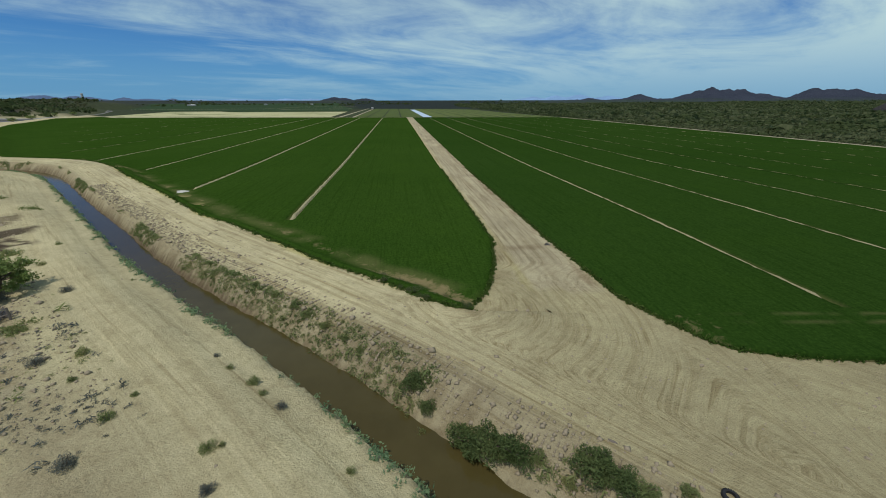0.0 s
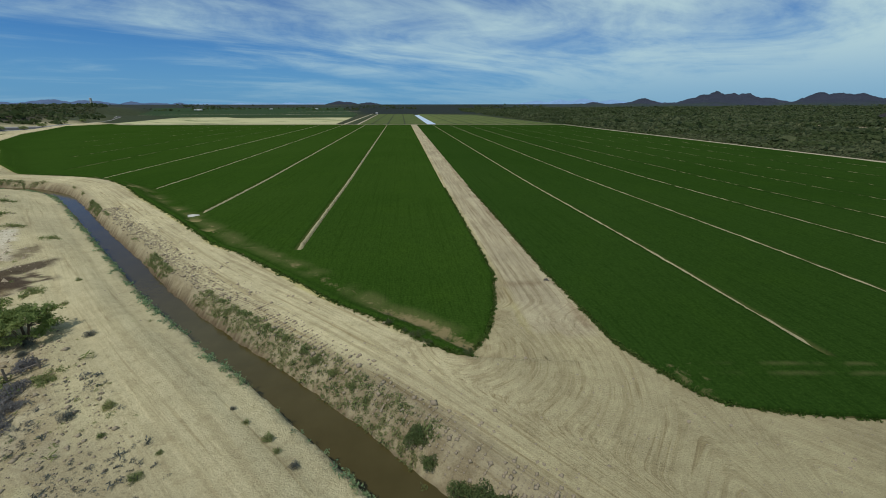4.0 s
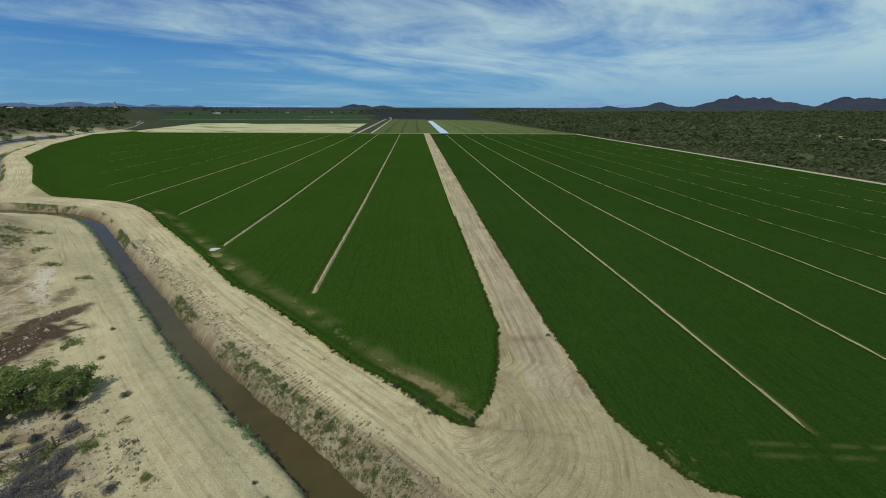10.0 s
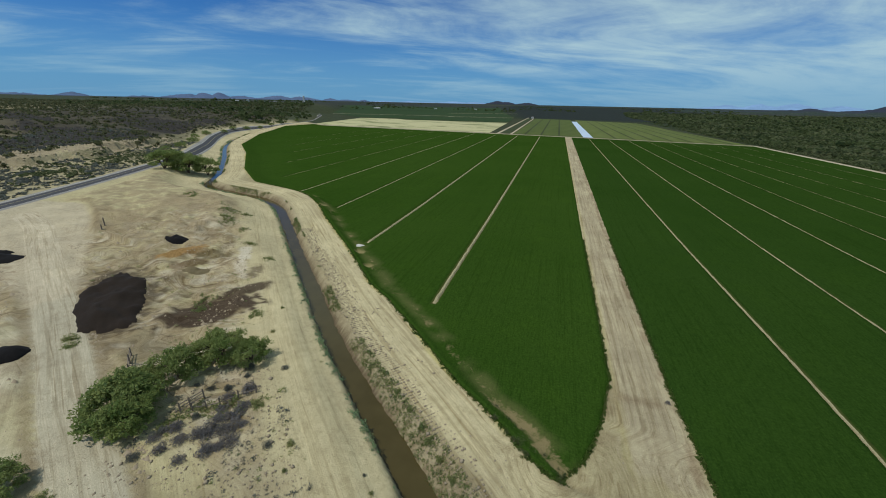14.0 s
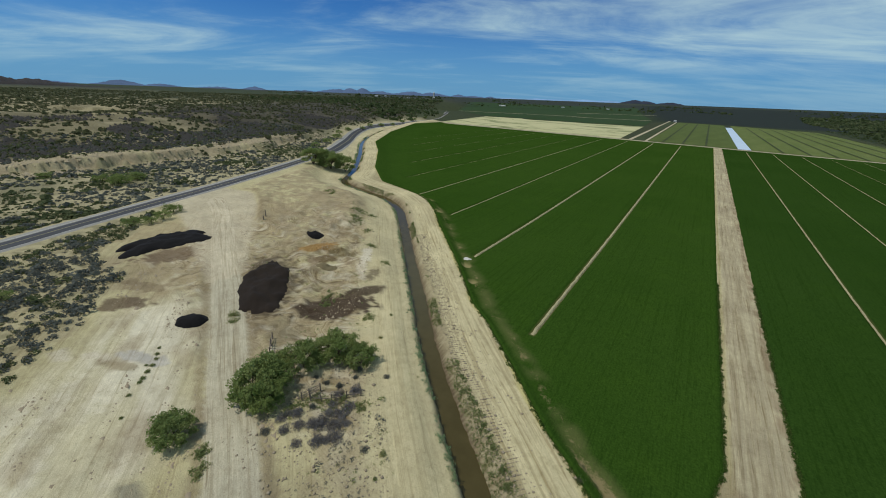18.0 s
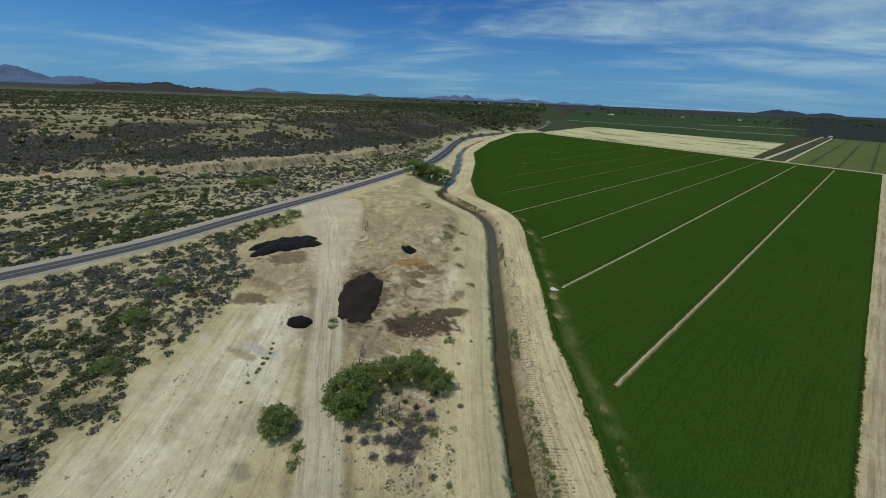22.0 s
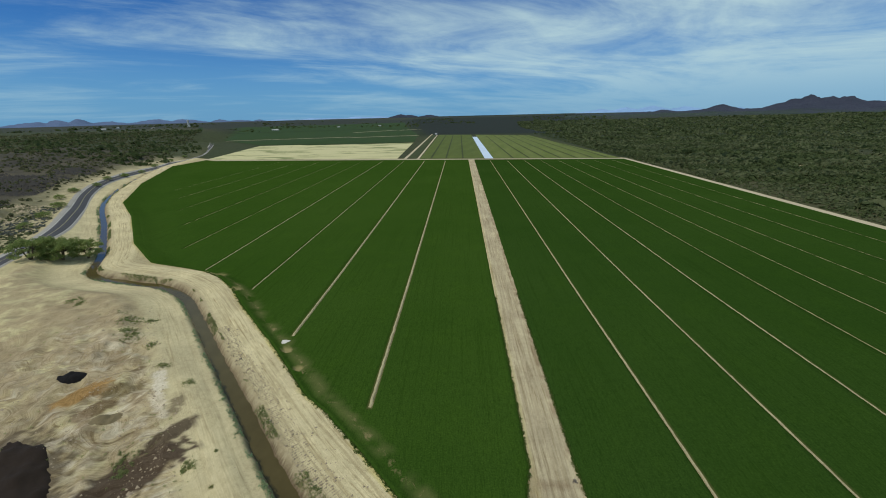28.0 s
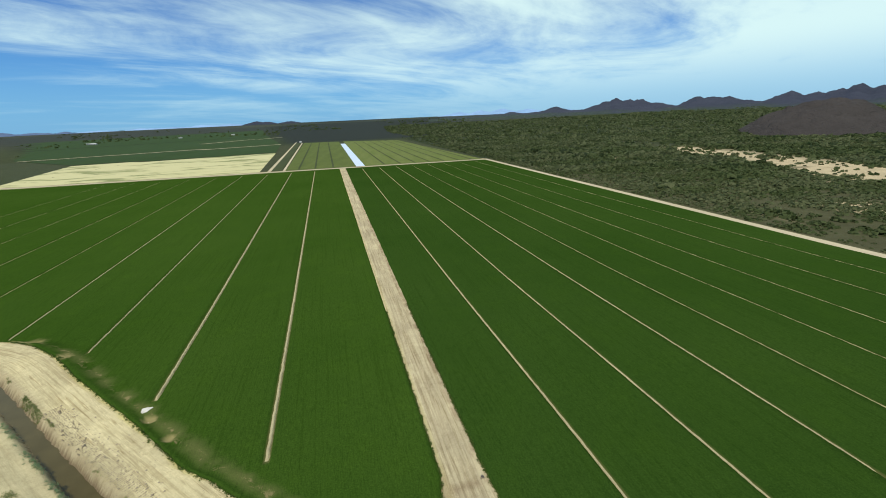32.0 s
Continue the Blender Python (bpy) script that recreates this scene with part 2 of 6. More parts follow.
def height(x, y):
    """The ground's height."""
    x, y = np.asarray(x, float), np.asarray(y, float)
    d, run = to_line(CANAL_L, x, y)
    lift = 1.5 * smooth(-40, -130, x)
    field = 1.5 - 0.8 * smooth(45, 130, y)
    wob = (fbm(x * 0.6, y * 0.6, 3, 5) - 0.5)
    # field side
    road = 2.0 + lift * smooth(26, 6, d)
    lx, _ = left_field(np.clip(y, 29, 496))
    inside = smooth(0, 1, np.where(y < 29, -1.0, x - lx) / (2.5 + 9 * lift))
    right = road + (field - road) * np.maximum(inside, smooth(12, 22, d) * smooth(0.9, 0.2, lift))
    slope = smooth(0.1 - 0.5 * smooth(132, 95, run), 0.75 + bank(run), d + wob * 0.8)
    right = -0.5 + lift + (right - (-0.5 + lift)) * slope
    # desert side
    e, _ = to_line(ASPHALT_L, x, y)
    plain = 2.9 + 3.3 * smooth(-40, -112, x) + (fbm(x * 0.05, y * 0.05, 3, 9) - 0.5) * 0.9
    plain = plain + (fbm(x * 0.22, y * 0.22, 3, 91) - 0.5) * 1.0 * smooth(-11, -15, d) * smooth(-118, -104, x) + (fbm(x * 0.8, y * 0.8, 2, 93) - 0.5) * 0.55 * smooth(-10, -13, d) * smooth(8, 22, y - 0.2 * (x + 60))
    g, _ = to_line(GRAVEL_L, x, y)
    plain = plain * smooth(3.0, 5.0, np.abs(g)) + (2.9 + 3.3 * smooth(-40, -112, x)) * (1 - smooth(3.0, 5.0, np.abs(g)))
    apron = np.interp(-x, [80, 95, 115, 150], [3.5, 6, 9, 15])
    terrace = smooth(0.3, 1.6, g - apron + wob * 1.6) * smooth(-82, -92, x) * smooth(-12, -17, d) * smooth(7, 13, e) * (y > 46)
    plain = plain + terrace * (0.9 + (fbm(x * 0.35, y * 0.35, 3, 95) - 0.5) * 1.6)
    plain = plain + smooth(-9, -13, d) * smooth(-100, -86, x) * smooth(20, 30, y) * smooth(2.5, 5, np.abs(g)) * (fbm(x * 0.3, y * 0.3, 3, 97) - 0.5) * 1.5
    pad = smooth(9, 4.6, np.abs(e))
    plain = plain + (6.6 - plain) * pad
    crest = np.maximum(plain, 2.6 + lift)
    low = 2.25 - 1.5 * smooth(-78, -104, x) + lift
    crest = low + (crest - low) * smooth(3.3, 7.0 + 9 * lift, -d)
    left = -0.5 + lift + (crest + 0.5 - lift) * np.clip((-d + wob * 0.5 - 1.8) / 1.0, 0, 1)
    z = np.where(d > 0, right, left)
    # the mesa: a low cut cliff, then a slope, then a wide plain
    c, crun = to_line(CLIFF_L, x, y)
    c = -c + (fbm(x * 0.03, y * 0.03, 3, 21) - 0.5) * 34
    cliffy = smooth(150, 178, crun) * smooth(420, 370, crun)
    cliff = (4.6 * (0.45 + 0.7 * fbm(x * 0.03, y * 0.03, 2, 46)) * smooth(0, 4.5, c + (fbm(x * 0.30, y * 0.30, 4, 44) - 0.5) * 9)) * cliffy + 5.2 * smooth(0, 30, c) * (1 - cliffy)
    slope = 11.5 * smooth(4, 150, c + (fbm(x * 0.018, y * 0.018, 3, 33) - 0.5) * 60)
    mesa = (cliff + slope) * (1 + 0.25 * (fbm(x * 0.02, y * 0.02, 4, 40) - 0.5))
    z = z + np.where(d < 0, mesa, 0)
    far = smooth(1400, 4700, np.hypot(x, y))
    return z * (1 - far) + far * 34 + np.where((d > 0) & (x > 150), (fbm(x * 0.02, y * 0.02, 3, 50) - 0.5) * 1.2 * smooth(205, 260, x + SLOPE * y), 0)


# ---- building helpers ----
def quick_mesh(name, verts, faces, material, smooth_shade=False):
    """A large mesh from arrays; faces all of one size."""
    verts, faces = np.asarray(verts, np.float32), np.asarray(faces, np.int32)
    me = bpy.data.meshes.new(name)
    n, k = faces.shape
    me.vertices.add(len(verts)), me.loops.add(n * k), me.polygons.add(n)
    me.vertices.foreach_set("co", verts.ravel())
    me.loops.foreach_set("vertex_index", faces.ravel())
    me.polygons.foreach_set("loop_start", np.arange(0, n * k, k, dtype=np.int32))
    me.update(calc_edges=True)
    me.materials.append(material)
    if smooth_shade:
        me.shade_smooth()
    return new(name, me)


def paint(ob, name, rgb):
    """A colour for each vertex."""
    rgb = np.asarray(rgb, np.float32)
    at = ob.data.color_attributes.new(name, "FLOAT_COLOR", "POINT")
    at.data.foreach_set("color", np.hstack([rgb, np.ones((len(rgb), 1), np.float32)]).ravel())


def part(name, bm, material, parent, label=""):
    me = bpy.data.meshes.new(name)
    bm.to_mesh(me)
    bm.free()
    me.materials.append(material)
    ob = new(name, me)
    ob.parent = parent
    if label:
        ob["label"] = label
    return ob


def thing(name, x, y, label, category, z=None, group="", turn=0.0):
    """An Empty on the ground that holds the parts of a thing."""
    ob = new(name)
    ob.matrix_basis = pose(x, y, float(height(np.array([x]), np.array([y]))[0]) if z is None else z, 0, 0, turn)
    return tagged(ob, label, category, group)


def grid_faces(nu, nv):
    i = np.arange(nv - 1)[:, None] * nu + np.arange(nu - 1)[None, :]
    return np.stack([i, i + 1, i + nu + 1, i + nu], -1).reshape(-1, 4)


# ---- materials ----
def material(name, rough=0.9, spec=0.2):
    m = bpy.data.materials.new(name)
    m.use_nodes = True
    b = m.node_tree.nodes["Principled BSDF"]
    b.inputs["Roughness"].default_value = rough
    b.inputs["Specular IOR Level"].default_value = spec
    return m, m.node_tree, b


def noise_tex(nt, scale, detail=5, rough=0.6, vector=None, stretch=None, dist=0.0):
    n = nt.nodes.new("ShaderNodeTexNoise")
    n.inputs["Scale"].default_value, n.inputs["Detail"].default_value = scale, detail
    n.inputs["Roughness"].default_value, n.inputs["Distortion"].default_value = rough, dist
    if vector is None:
        vector = nt.nodes.new("ShaderNodeNewGeometry").outputs["Position"]
    if stretch:
        mp = nt.nodes.new("ShaderNodeMapping")
        mp.inputs["Scale"].default_value = stretch
        nt.links.new(vector, mp.inputs[0])
        vector = mp.outputs[0]
    nt.links.new(vector, n.inputs["Vector"])
    return n.outputs[0]


def remap(nt, value, a, b, c=0.0, d=1.0):
    n = nt.nodes.new("ShaderNodeMapRange")
    for k, v in enumerate((a, b, c, d)):
        n.inputs[k + 1].default_value = v
    nt.links.new(value, n.inputs[0])
    return n.outputs[0]


def blend(nt, fac, a, b, mode="MIX"):
    n = nt.nodes.new("ShaderNodeMix")
    n.data_type, n.blend_type = "RGBA", mode
    for k, v in ((0, fac), (6, a), (7, b)):
        if isinstance(v, (int, float)):
            n.inputs[k].default_value = v
        elif isinstance(v, tuple):
            n.inputs[k].default_value = (*v, 1)
        else:
            nt.links.new(v, n.inputs[k])
    return n.outputs[2]


def bump(nt, shader, value, strength, distance):
    n = nt.nodes.new("ShaderNodeBump")
    n.inputs["Strength"].default_value, n.inputs["Distance"].default_value = strength, distance
    nt.links.new(value, n.inputs["Height"])
    nt.links.new(n.outputs[0], shader.inputs["Normal"])


def attribute(nt, name):
    n = nt.nodes.new("ShaderNodeAttribute")
    n.attribute_name = name
    return n.outputs["Color"]


def soil_material(name, base=None, fine=0.5):
    """Dry soil; base None takes the colour painted on the mesh."""
    m, nt, b = material(name, 0.95, 0.1)
    col = attribute(nt, "soil") if base is None else base
    big, mid, small = noise_tex(nt, 0.09, 4), noise_tex(nt, 0.9, 6, 0.65), noise_tex(nt, 7.0, 6, 0.7)
    c = blend(nt, remap(nt, big, 0.35, 0.7), blend(nt, 1.0, col, (0.86, 0.85, 0.84), "MULTIPLY"), blend(nt, 1.0, col, (1.1, 1.1, 1.08), "MULTIPLY"))
    c = blend(nt, remap(nt, mid, 0.45, 0.72, 0, fine), c, blend(nt, 1.0, c, (0.68, 0.64, 0.6), "MULTIPLY"))
    c = blend(nt, remap(nt, small, 0.52, 0.75, 0, fine), c, blend(nt, 1.0, c, (0.6, 0.56, 0.52), "MULTIPLY"))
    if base is None:                               # wheel and grader marks along the banks
        flow = attribute(nt, "flow")
        sp = nt.nodes.new("ShaderNodeSeparateXYZ")
        nt.links.new(flow, sp.inputs[0])
        s1 = noise_tex(nt, 1.0, 5, 0.65, flow, (1.3, 0.05, 0), 0.5)
        s2 = noise_tex(nt, 1.0, 5, 0.65, flow, (5.5, 0.22, 0), 0.9)
        k1 = nt.nodes.new("ShaderNodeMath")
        k1.operation = "MULTIPLY"
        nt.links.new(remap(nt, s1, 0.49, 0.59, 0, 0.6), k1.inputs[0]), nt.links.new(sp.outputs[2], k1.inputs[1])
        k2 = nt.nodes.new("ShaderNodeMath")
        k2.operation = "MULTIPLY"
        nt.links.new(remap(nt, s2, 0.51, 0.60, 0, 0.8), k2.inputs[0]), nt.links.new(sp.outputs[2], k2.inputs[1])
        c = blend(nt, k1.outputs[0], c, blend(nt, 1.0, c, (0.64, 0.60, 0.54), "MULTIPLY"))
        c = blend(nt, k2.outputs[0], c, blend(nt, 1.0, c, (1.2, 1.2, 1.2), "MULTIPLY"))
        s3 = noise_tex(nt, 1.0, 3, 0.5, flow, (1.7, 0.055, 0), 0.8)
        k3 = nt.nodes.new("ShaderNodeMath")
        k3.operation = "MULTIPLY"
        nt.links.new(remap(nt, s3, 0.61, 0.66, 0, 0.7), k3.inputs[0]), nt.links.new(sp.outputs[2], k3.inputs[1])
        c = blend(nt, k3.outputs[0], c, blend(nt, 1.0, c, (0.62, 0.56, 0.48), "MULTIPLY"))
        grit, crumbs = noise_tex(nt, 2.6, 6, 0.78), noise_tex(nt, 11.0, 4, 0.75)
        rough_patch = noise_tex(nt, 0.16, 3, 0.5)
        def patched(value):
            k = nt.nodes.new("ShaderNodeMath")
            k.operation = "MULTIPLY"
            nt.links.new(value, k.inputs[0]), nt.links.new(remap(nt, rough_patch, 0.38, 0.62, 0.25, 1.0), k.inputs[1])
            return k.outputs[0]
        c = blend(nt, patched(remap(nt, grit, 0.52, 0.62, 0, 0.5)), c, blend(nt, 1.0, c, (0.58, 0.55, 0.5), "MULTIPLY"))
        c = blend(nt, patched(remap(nt, crumbs, 0.54, 0.62, 0, 0.4)), c, blend(nt, 1.0, c, (0.5, 0.47, 0.43), "MULTIPLY"))
        c = blend(nt, remap(nt, crumbs, 0.46, 0.38, 0, 0.5), c, blend(nt, 1.0, c, (1.25, 1.25, 1.24), "MULTIPLY"))
    nt.links.new(c, b.inputs["Base Color"])
    bump(nt, b, blend(nt, 0.5, mid, small), 1.0, 0.32)
    return m


def track_material(name, base, dark, light, streak=0.5):
    """A dirt road: streaks of wheel tracks along its run (UV: metres across, metres along)."""
    m, nt, b = material(name, 0.95, 0.1)
    uv = nt.nodes.new("ShaderNodeUVMap").outputs[0]
    s1 = noise_tex(nt, 1.0, 5, 0.6, uv, (1.5, 0.035, 1), 0.4)
    s2 = noise_tex(nt, 1.0, 5, 0.65, uv, (5.0, 0.12, 1), 0.3)
    big, small = noise_tex(nt, 0.12, 4), noise_tex(nt, 5.0, 6, 0.7)
    c = blend(nt, remap(nt, big, 0.35, 0.68), blend(nt, 1.0, base, (0.9, 0.89, 0.88), "MULTIPLY"), base)
    c = blend(nt, remap(nt, s1, 0.42, 0.62, 0, streak), c, dark)
    c = blend(nt, remap(nt, s2, 0.5, 0.7, 0, streak), c, light)
    c = blend(nt, remap(nt, small, 0.5, 0.78, 0, 0.3), c, dark)
    nt.links.new(c, b.inputs["Base Color"])
    bump(nt, b, blend(nt, 0.5, s2, small), 0.5, 0.1)
    return m


def leaf_material(name, a, c, dark=0.5):
    """Foliage with a colour of its own for each plant (painted tint) and leaf."""
    m, nt, b = material(name, 0.75, 0.15)
    isl = nt.nodes.new("ShaderNodeNewGeometry").outputs["Random Per Island"]
    rnd = nt.nodes.new("ShaderNodeObjectInfo").outputs["Random"]
    n = noise_tex(nt, 0.35, 3)
    col = blend(nt, remap(nt, n, 0.35, 0.65), a, c)
    col = blend(nt, remap(nt, isl, 0.0, 1.0, 0.0, dark), col, blend(nt, 1.0, col, (0.45, 0.5, 0.45), "MULTIPLY"))
    col = blend(nt, remap(nt, rnd, 0, 1, 0, 0.35), col, blend(nt, 1.0, col, (0.8, 0.85, 1.0), "MULTIPLY"))
    nt.links.new(col, b.inputs["Base Color"])
    thru, mixed = nt.nodes.new("ShaderNodeBsdfTranslucent"), nt.nodes.new("ShaderNodeMixShader")
    nt.links.new(col, thru.inputs[0])
    mixed.inputs[0].default_value = 0.45
    nt.links.new(b.outputs[0], mixed.inputs[1]), nt.links.new(thru.outputs[0], mixed.inputs[2])
    nt.links.new(mixed.outputs[0], nt.nodes["Material Output"].inputs[0])
    return m


def plain_material(name, col, rough=0.8, metal=0.0, var=0.25, scale=6.0, bump_d=0.02):
    m, nt, b = material(name, rough, 0.3)
    n, n2 = noise_tex(nt, scale, 5), noise_tex(nt, scale * 0.12, 4)
    c = blend(nt, remap(nt, n, 0.4, 0.75, 0, var), col, tuple(v * 0.55 for v in col))
    c = blend(nt, remap(nt, n2, 0.4, 0.7, 0, var), c, tuple(min(1, v * 1.3) for v in col))
    nt.links.new(c, b.inputs["Base Color"])
    b.inputs["Metallic"].default_value = metal
    bump(nt, b, n, 0.4, bump_d)
    return m


DIRT = (0.41, 0.365, 0.21)
M_ground = soil_material("ground_soil")
M_border = soil_material("border_dirt", (0.42, 0.37, 0.215))
M_border2 = soil_material("grown_border_dirt", (0.34, 0.31, 0.16))
M_black = plain_material("black_compost", (0.007, 0.006, 0.006), 1.0, 0, 0.5, 3.0, 0.1)
M_compost = plain_material("compost", (0.018, 0.0115, 0.007), 1.0, 0, 0.5, 3.0, 0.1)
M_wood = plain_material("old_wood", (0.17, 0.14, 0.115), 0.9)
M_rubber = plain_material("tyre_rubber", (0.02, 0.02, 0.022), 0.8)
M_bark = plain_material("bark", (0.10, 0.075, 0.055), 0.95, 0, 0.4, 8)
M_stone = plain_material("clod", (0.29, 0.235, 0.16), 0.95, 0, 0.4, 5)
M_mesquite = leaf_material("mesquite_leaf", (0.21, 0.28, 0.08), (0.30, 0.34, 0.115), 0.45)
M_sage = leaf_material("sage_leaf", (0.135, 0.142, 0.125), (0.205, 0.21, 0.175), 0.55)
M_mesa = leaf_material("mesa_leaf", (0.115, 0.122, 0.055), (0.165, 0.16, 0.08), 0.5)
M_scrub = leaf_material("scrub_leaf", (0.105, 0.13, 0.052), (0.165, 0.175, 0.08))
M_dry = leaf_material("dry_brush", (0.19, 0.175, 0.175), (0.29, 0.265, 0.245), 0.45)
M_weed = leaf_material("bank_weed", (0.19, 0.24, 0.08), (0.32, 0.33, 0.13), 0.35)
M_wood_far = leaf_material("bosque_leaf", (0.068, 0.094, 0.031), (0.105, 0.126, 0.048), 0.3)


def water_material():
    m, nt, b = material("canal_water", 0.12, 0.22)
    n = noise_tex(nt, 0.25, 4)
    c = blend(nt, remap(nt, n, 0.35, 0.7), (0.058, 0.045, 0.014), (0.074, 0.058, 0.020))
    nt.links.new(c, b.inputs["Base Color"])
    bump(nt, b, noise_tex(nt, 1.6, 3, 0.5), 0.3, 0.06)
    return m


def crop_material():
    m, nt, b = material("crop_leaves", 1.0, 0.0)
    geo = nt.nodes.new("ShaderNodeNewGeometry").outputs["Position"]
    mp = nt.nodes.new("ShaderNodeMapping")
    mp.vector_type = "POINT"
    mp.inputs["Rotation"].default_value = (0, 0, -math.atan(SLOPE))
    nt.links.new(geo, mp.inputs[0])
    rows = noise_tex(nt, 1.0, 5, 0.7, mp.outputs[0], (1.7, 0.02, 0))
    fine = noise_tex(nt, 3.5, 6, 0.7)
    big, mid = noise_tex(nt, 0.012, 4), noise_tex(nt, 0.12, 5)
    c = blend(nt, remap(nt, big, 0.35, 0.65), (0.027, 0.060, 0.008), (0.035, 0.070, 0.0105))
    c = blend(nt, remap(nt, rows, 0.54, 0.60, 0, 0.28), c, (0.011, 0.031, 0.003))
    c = blend(nt, remap(nt, mid, 0.5, 0.75, 0, 0.35), c, (0.037, 0.078, 0.008))
    c = blend(nt, remap(nt, fine, 0.5, 0.68, 0, 0.45), c, (0.009, 0.028, 0.0035))
    drill = noise_tex(nt, 1.0, 3, 0.6, mp.outputs[0], (4.2, 0.5, 0))
    c = blend(nt, remap(nt, drill, 0.5, 0.64, 0, 0.38), c, (0.011, 0.031, 0.004))
    c = blend(nt, remap(nt, fine, 0.48, 0.34, 0, 0.4), c, (0.052, 0.100, 0.013))
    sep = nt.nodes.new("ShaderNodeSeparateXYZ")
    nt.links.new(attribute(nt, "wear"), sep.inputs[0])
    gap = nt.nodes.new("ShaderNodeMath")
    nt.links.new(noise_tex(nt, 0.55, 8, 0.75, None, (1, 1, 1), 0.6), gap.inputs[0]), nt.links.new(sep.outputs[1], gap.inputs[1])
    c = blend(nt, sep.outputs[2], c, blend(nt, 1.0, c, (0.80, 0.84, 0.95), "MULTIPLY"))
    c = blend(nt, sep.outputs[0], c, (0.24, 0.205, 0.09))
    c = blend(nt, remap(nt, gap.outputs[0], 0.90, 1.04, 0, 0.85), c, (0.235, 0.185, 0.09))
    nt.links.new(c, b.inputs["Base Color"])
    bump(nt, b, fine, 0.7, 0.25)
    return m


M_water, M_crop = water_material(), crop_material()

# ---- large structure: ground ----
def axis(spans):
    """Grid lines from spans of (start, end, step), then growing steps out to the horizon."""
    out = []
    for a, b, st in spans:
        out += list(np.arange(a, b - 1e-6, st))
    out.append(spans[-1][1])
    st = spans[-1][2]
    while out[-1] < 4900:
        st *= 1.16
        out.append(out[-1] + min(st, 260))
    st = spans[0][2]
    while out[0] > -4900:
        st *= 1.16
        out.insert(0, out[0] - min(st, 260))
    return np.array(out)


GX = axis([(-460, -300, 2.6), (-300, -128, 1.3), (-128, -90, 0.8), (-90, 46, 0.5), (46, 78, 1.0), (78, 210, 3.0)])
GY = axis([(-130, -50, 3.0), (-50, 5, 1.0), (5, 66, 0.5), (66, 135, 0.9), (135, 240, 1.4), (240, 520, 3.0)])
X, Y = np.meshgrid(GX, GY)
X, Y = X.ravel(), Y.ravel()
Z = height(X, Y)
ground = quick_mesh("ground", np.column_stack([X, Y, Z]), grid_faces(len(GX), len(GY)), M_ground, True)
tagged(ground, "pale dry soil of the desert valley with scrub plain and cut banks", "ground", kind="structure")


def wash_line(y):
    """The sandy wash through the woodland, across the run of the field's lines."""
    return np.interp(y, [100, 205, 280, 350, 450, 560, 660], [395, 405, 424, 448, 470, 495, 505])


def wash_half(y):
    return np.interp(y, [60, 130, 200, 350, 480, 640, 670], [-20, 28, 38, 38, 34, 14, -20])


def mesa_dark(x, y):
    return smooth(0.43, 0.50, fbm(x * 0.028, y * 0.028, 4, 60))


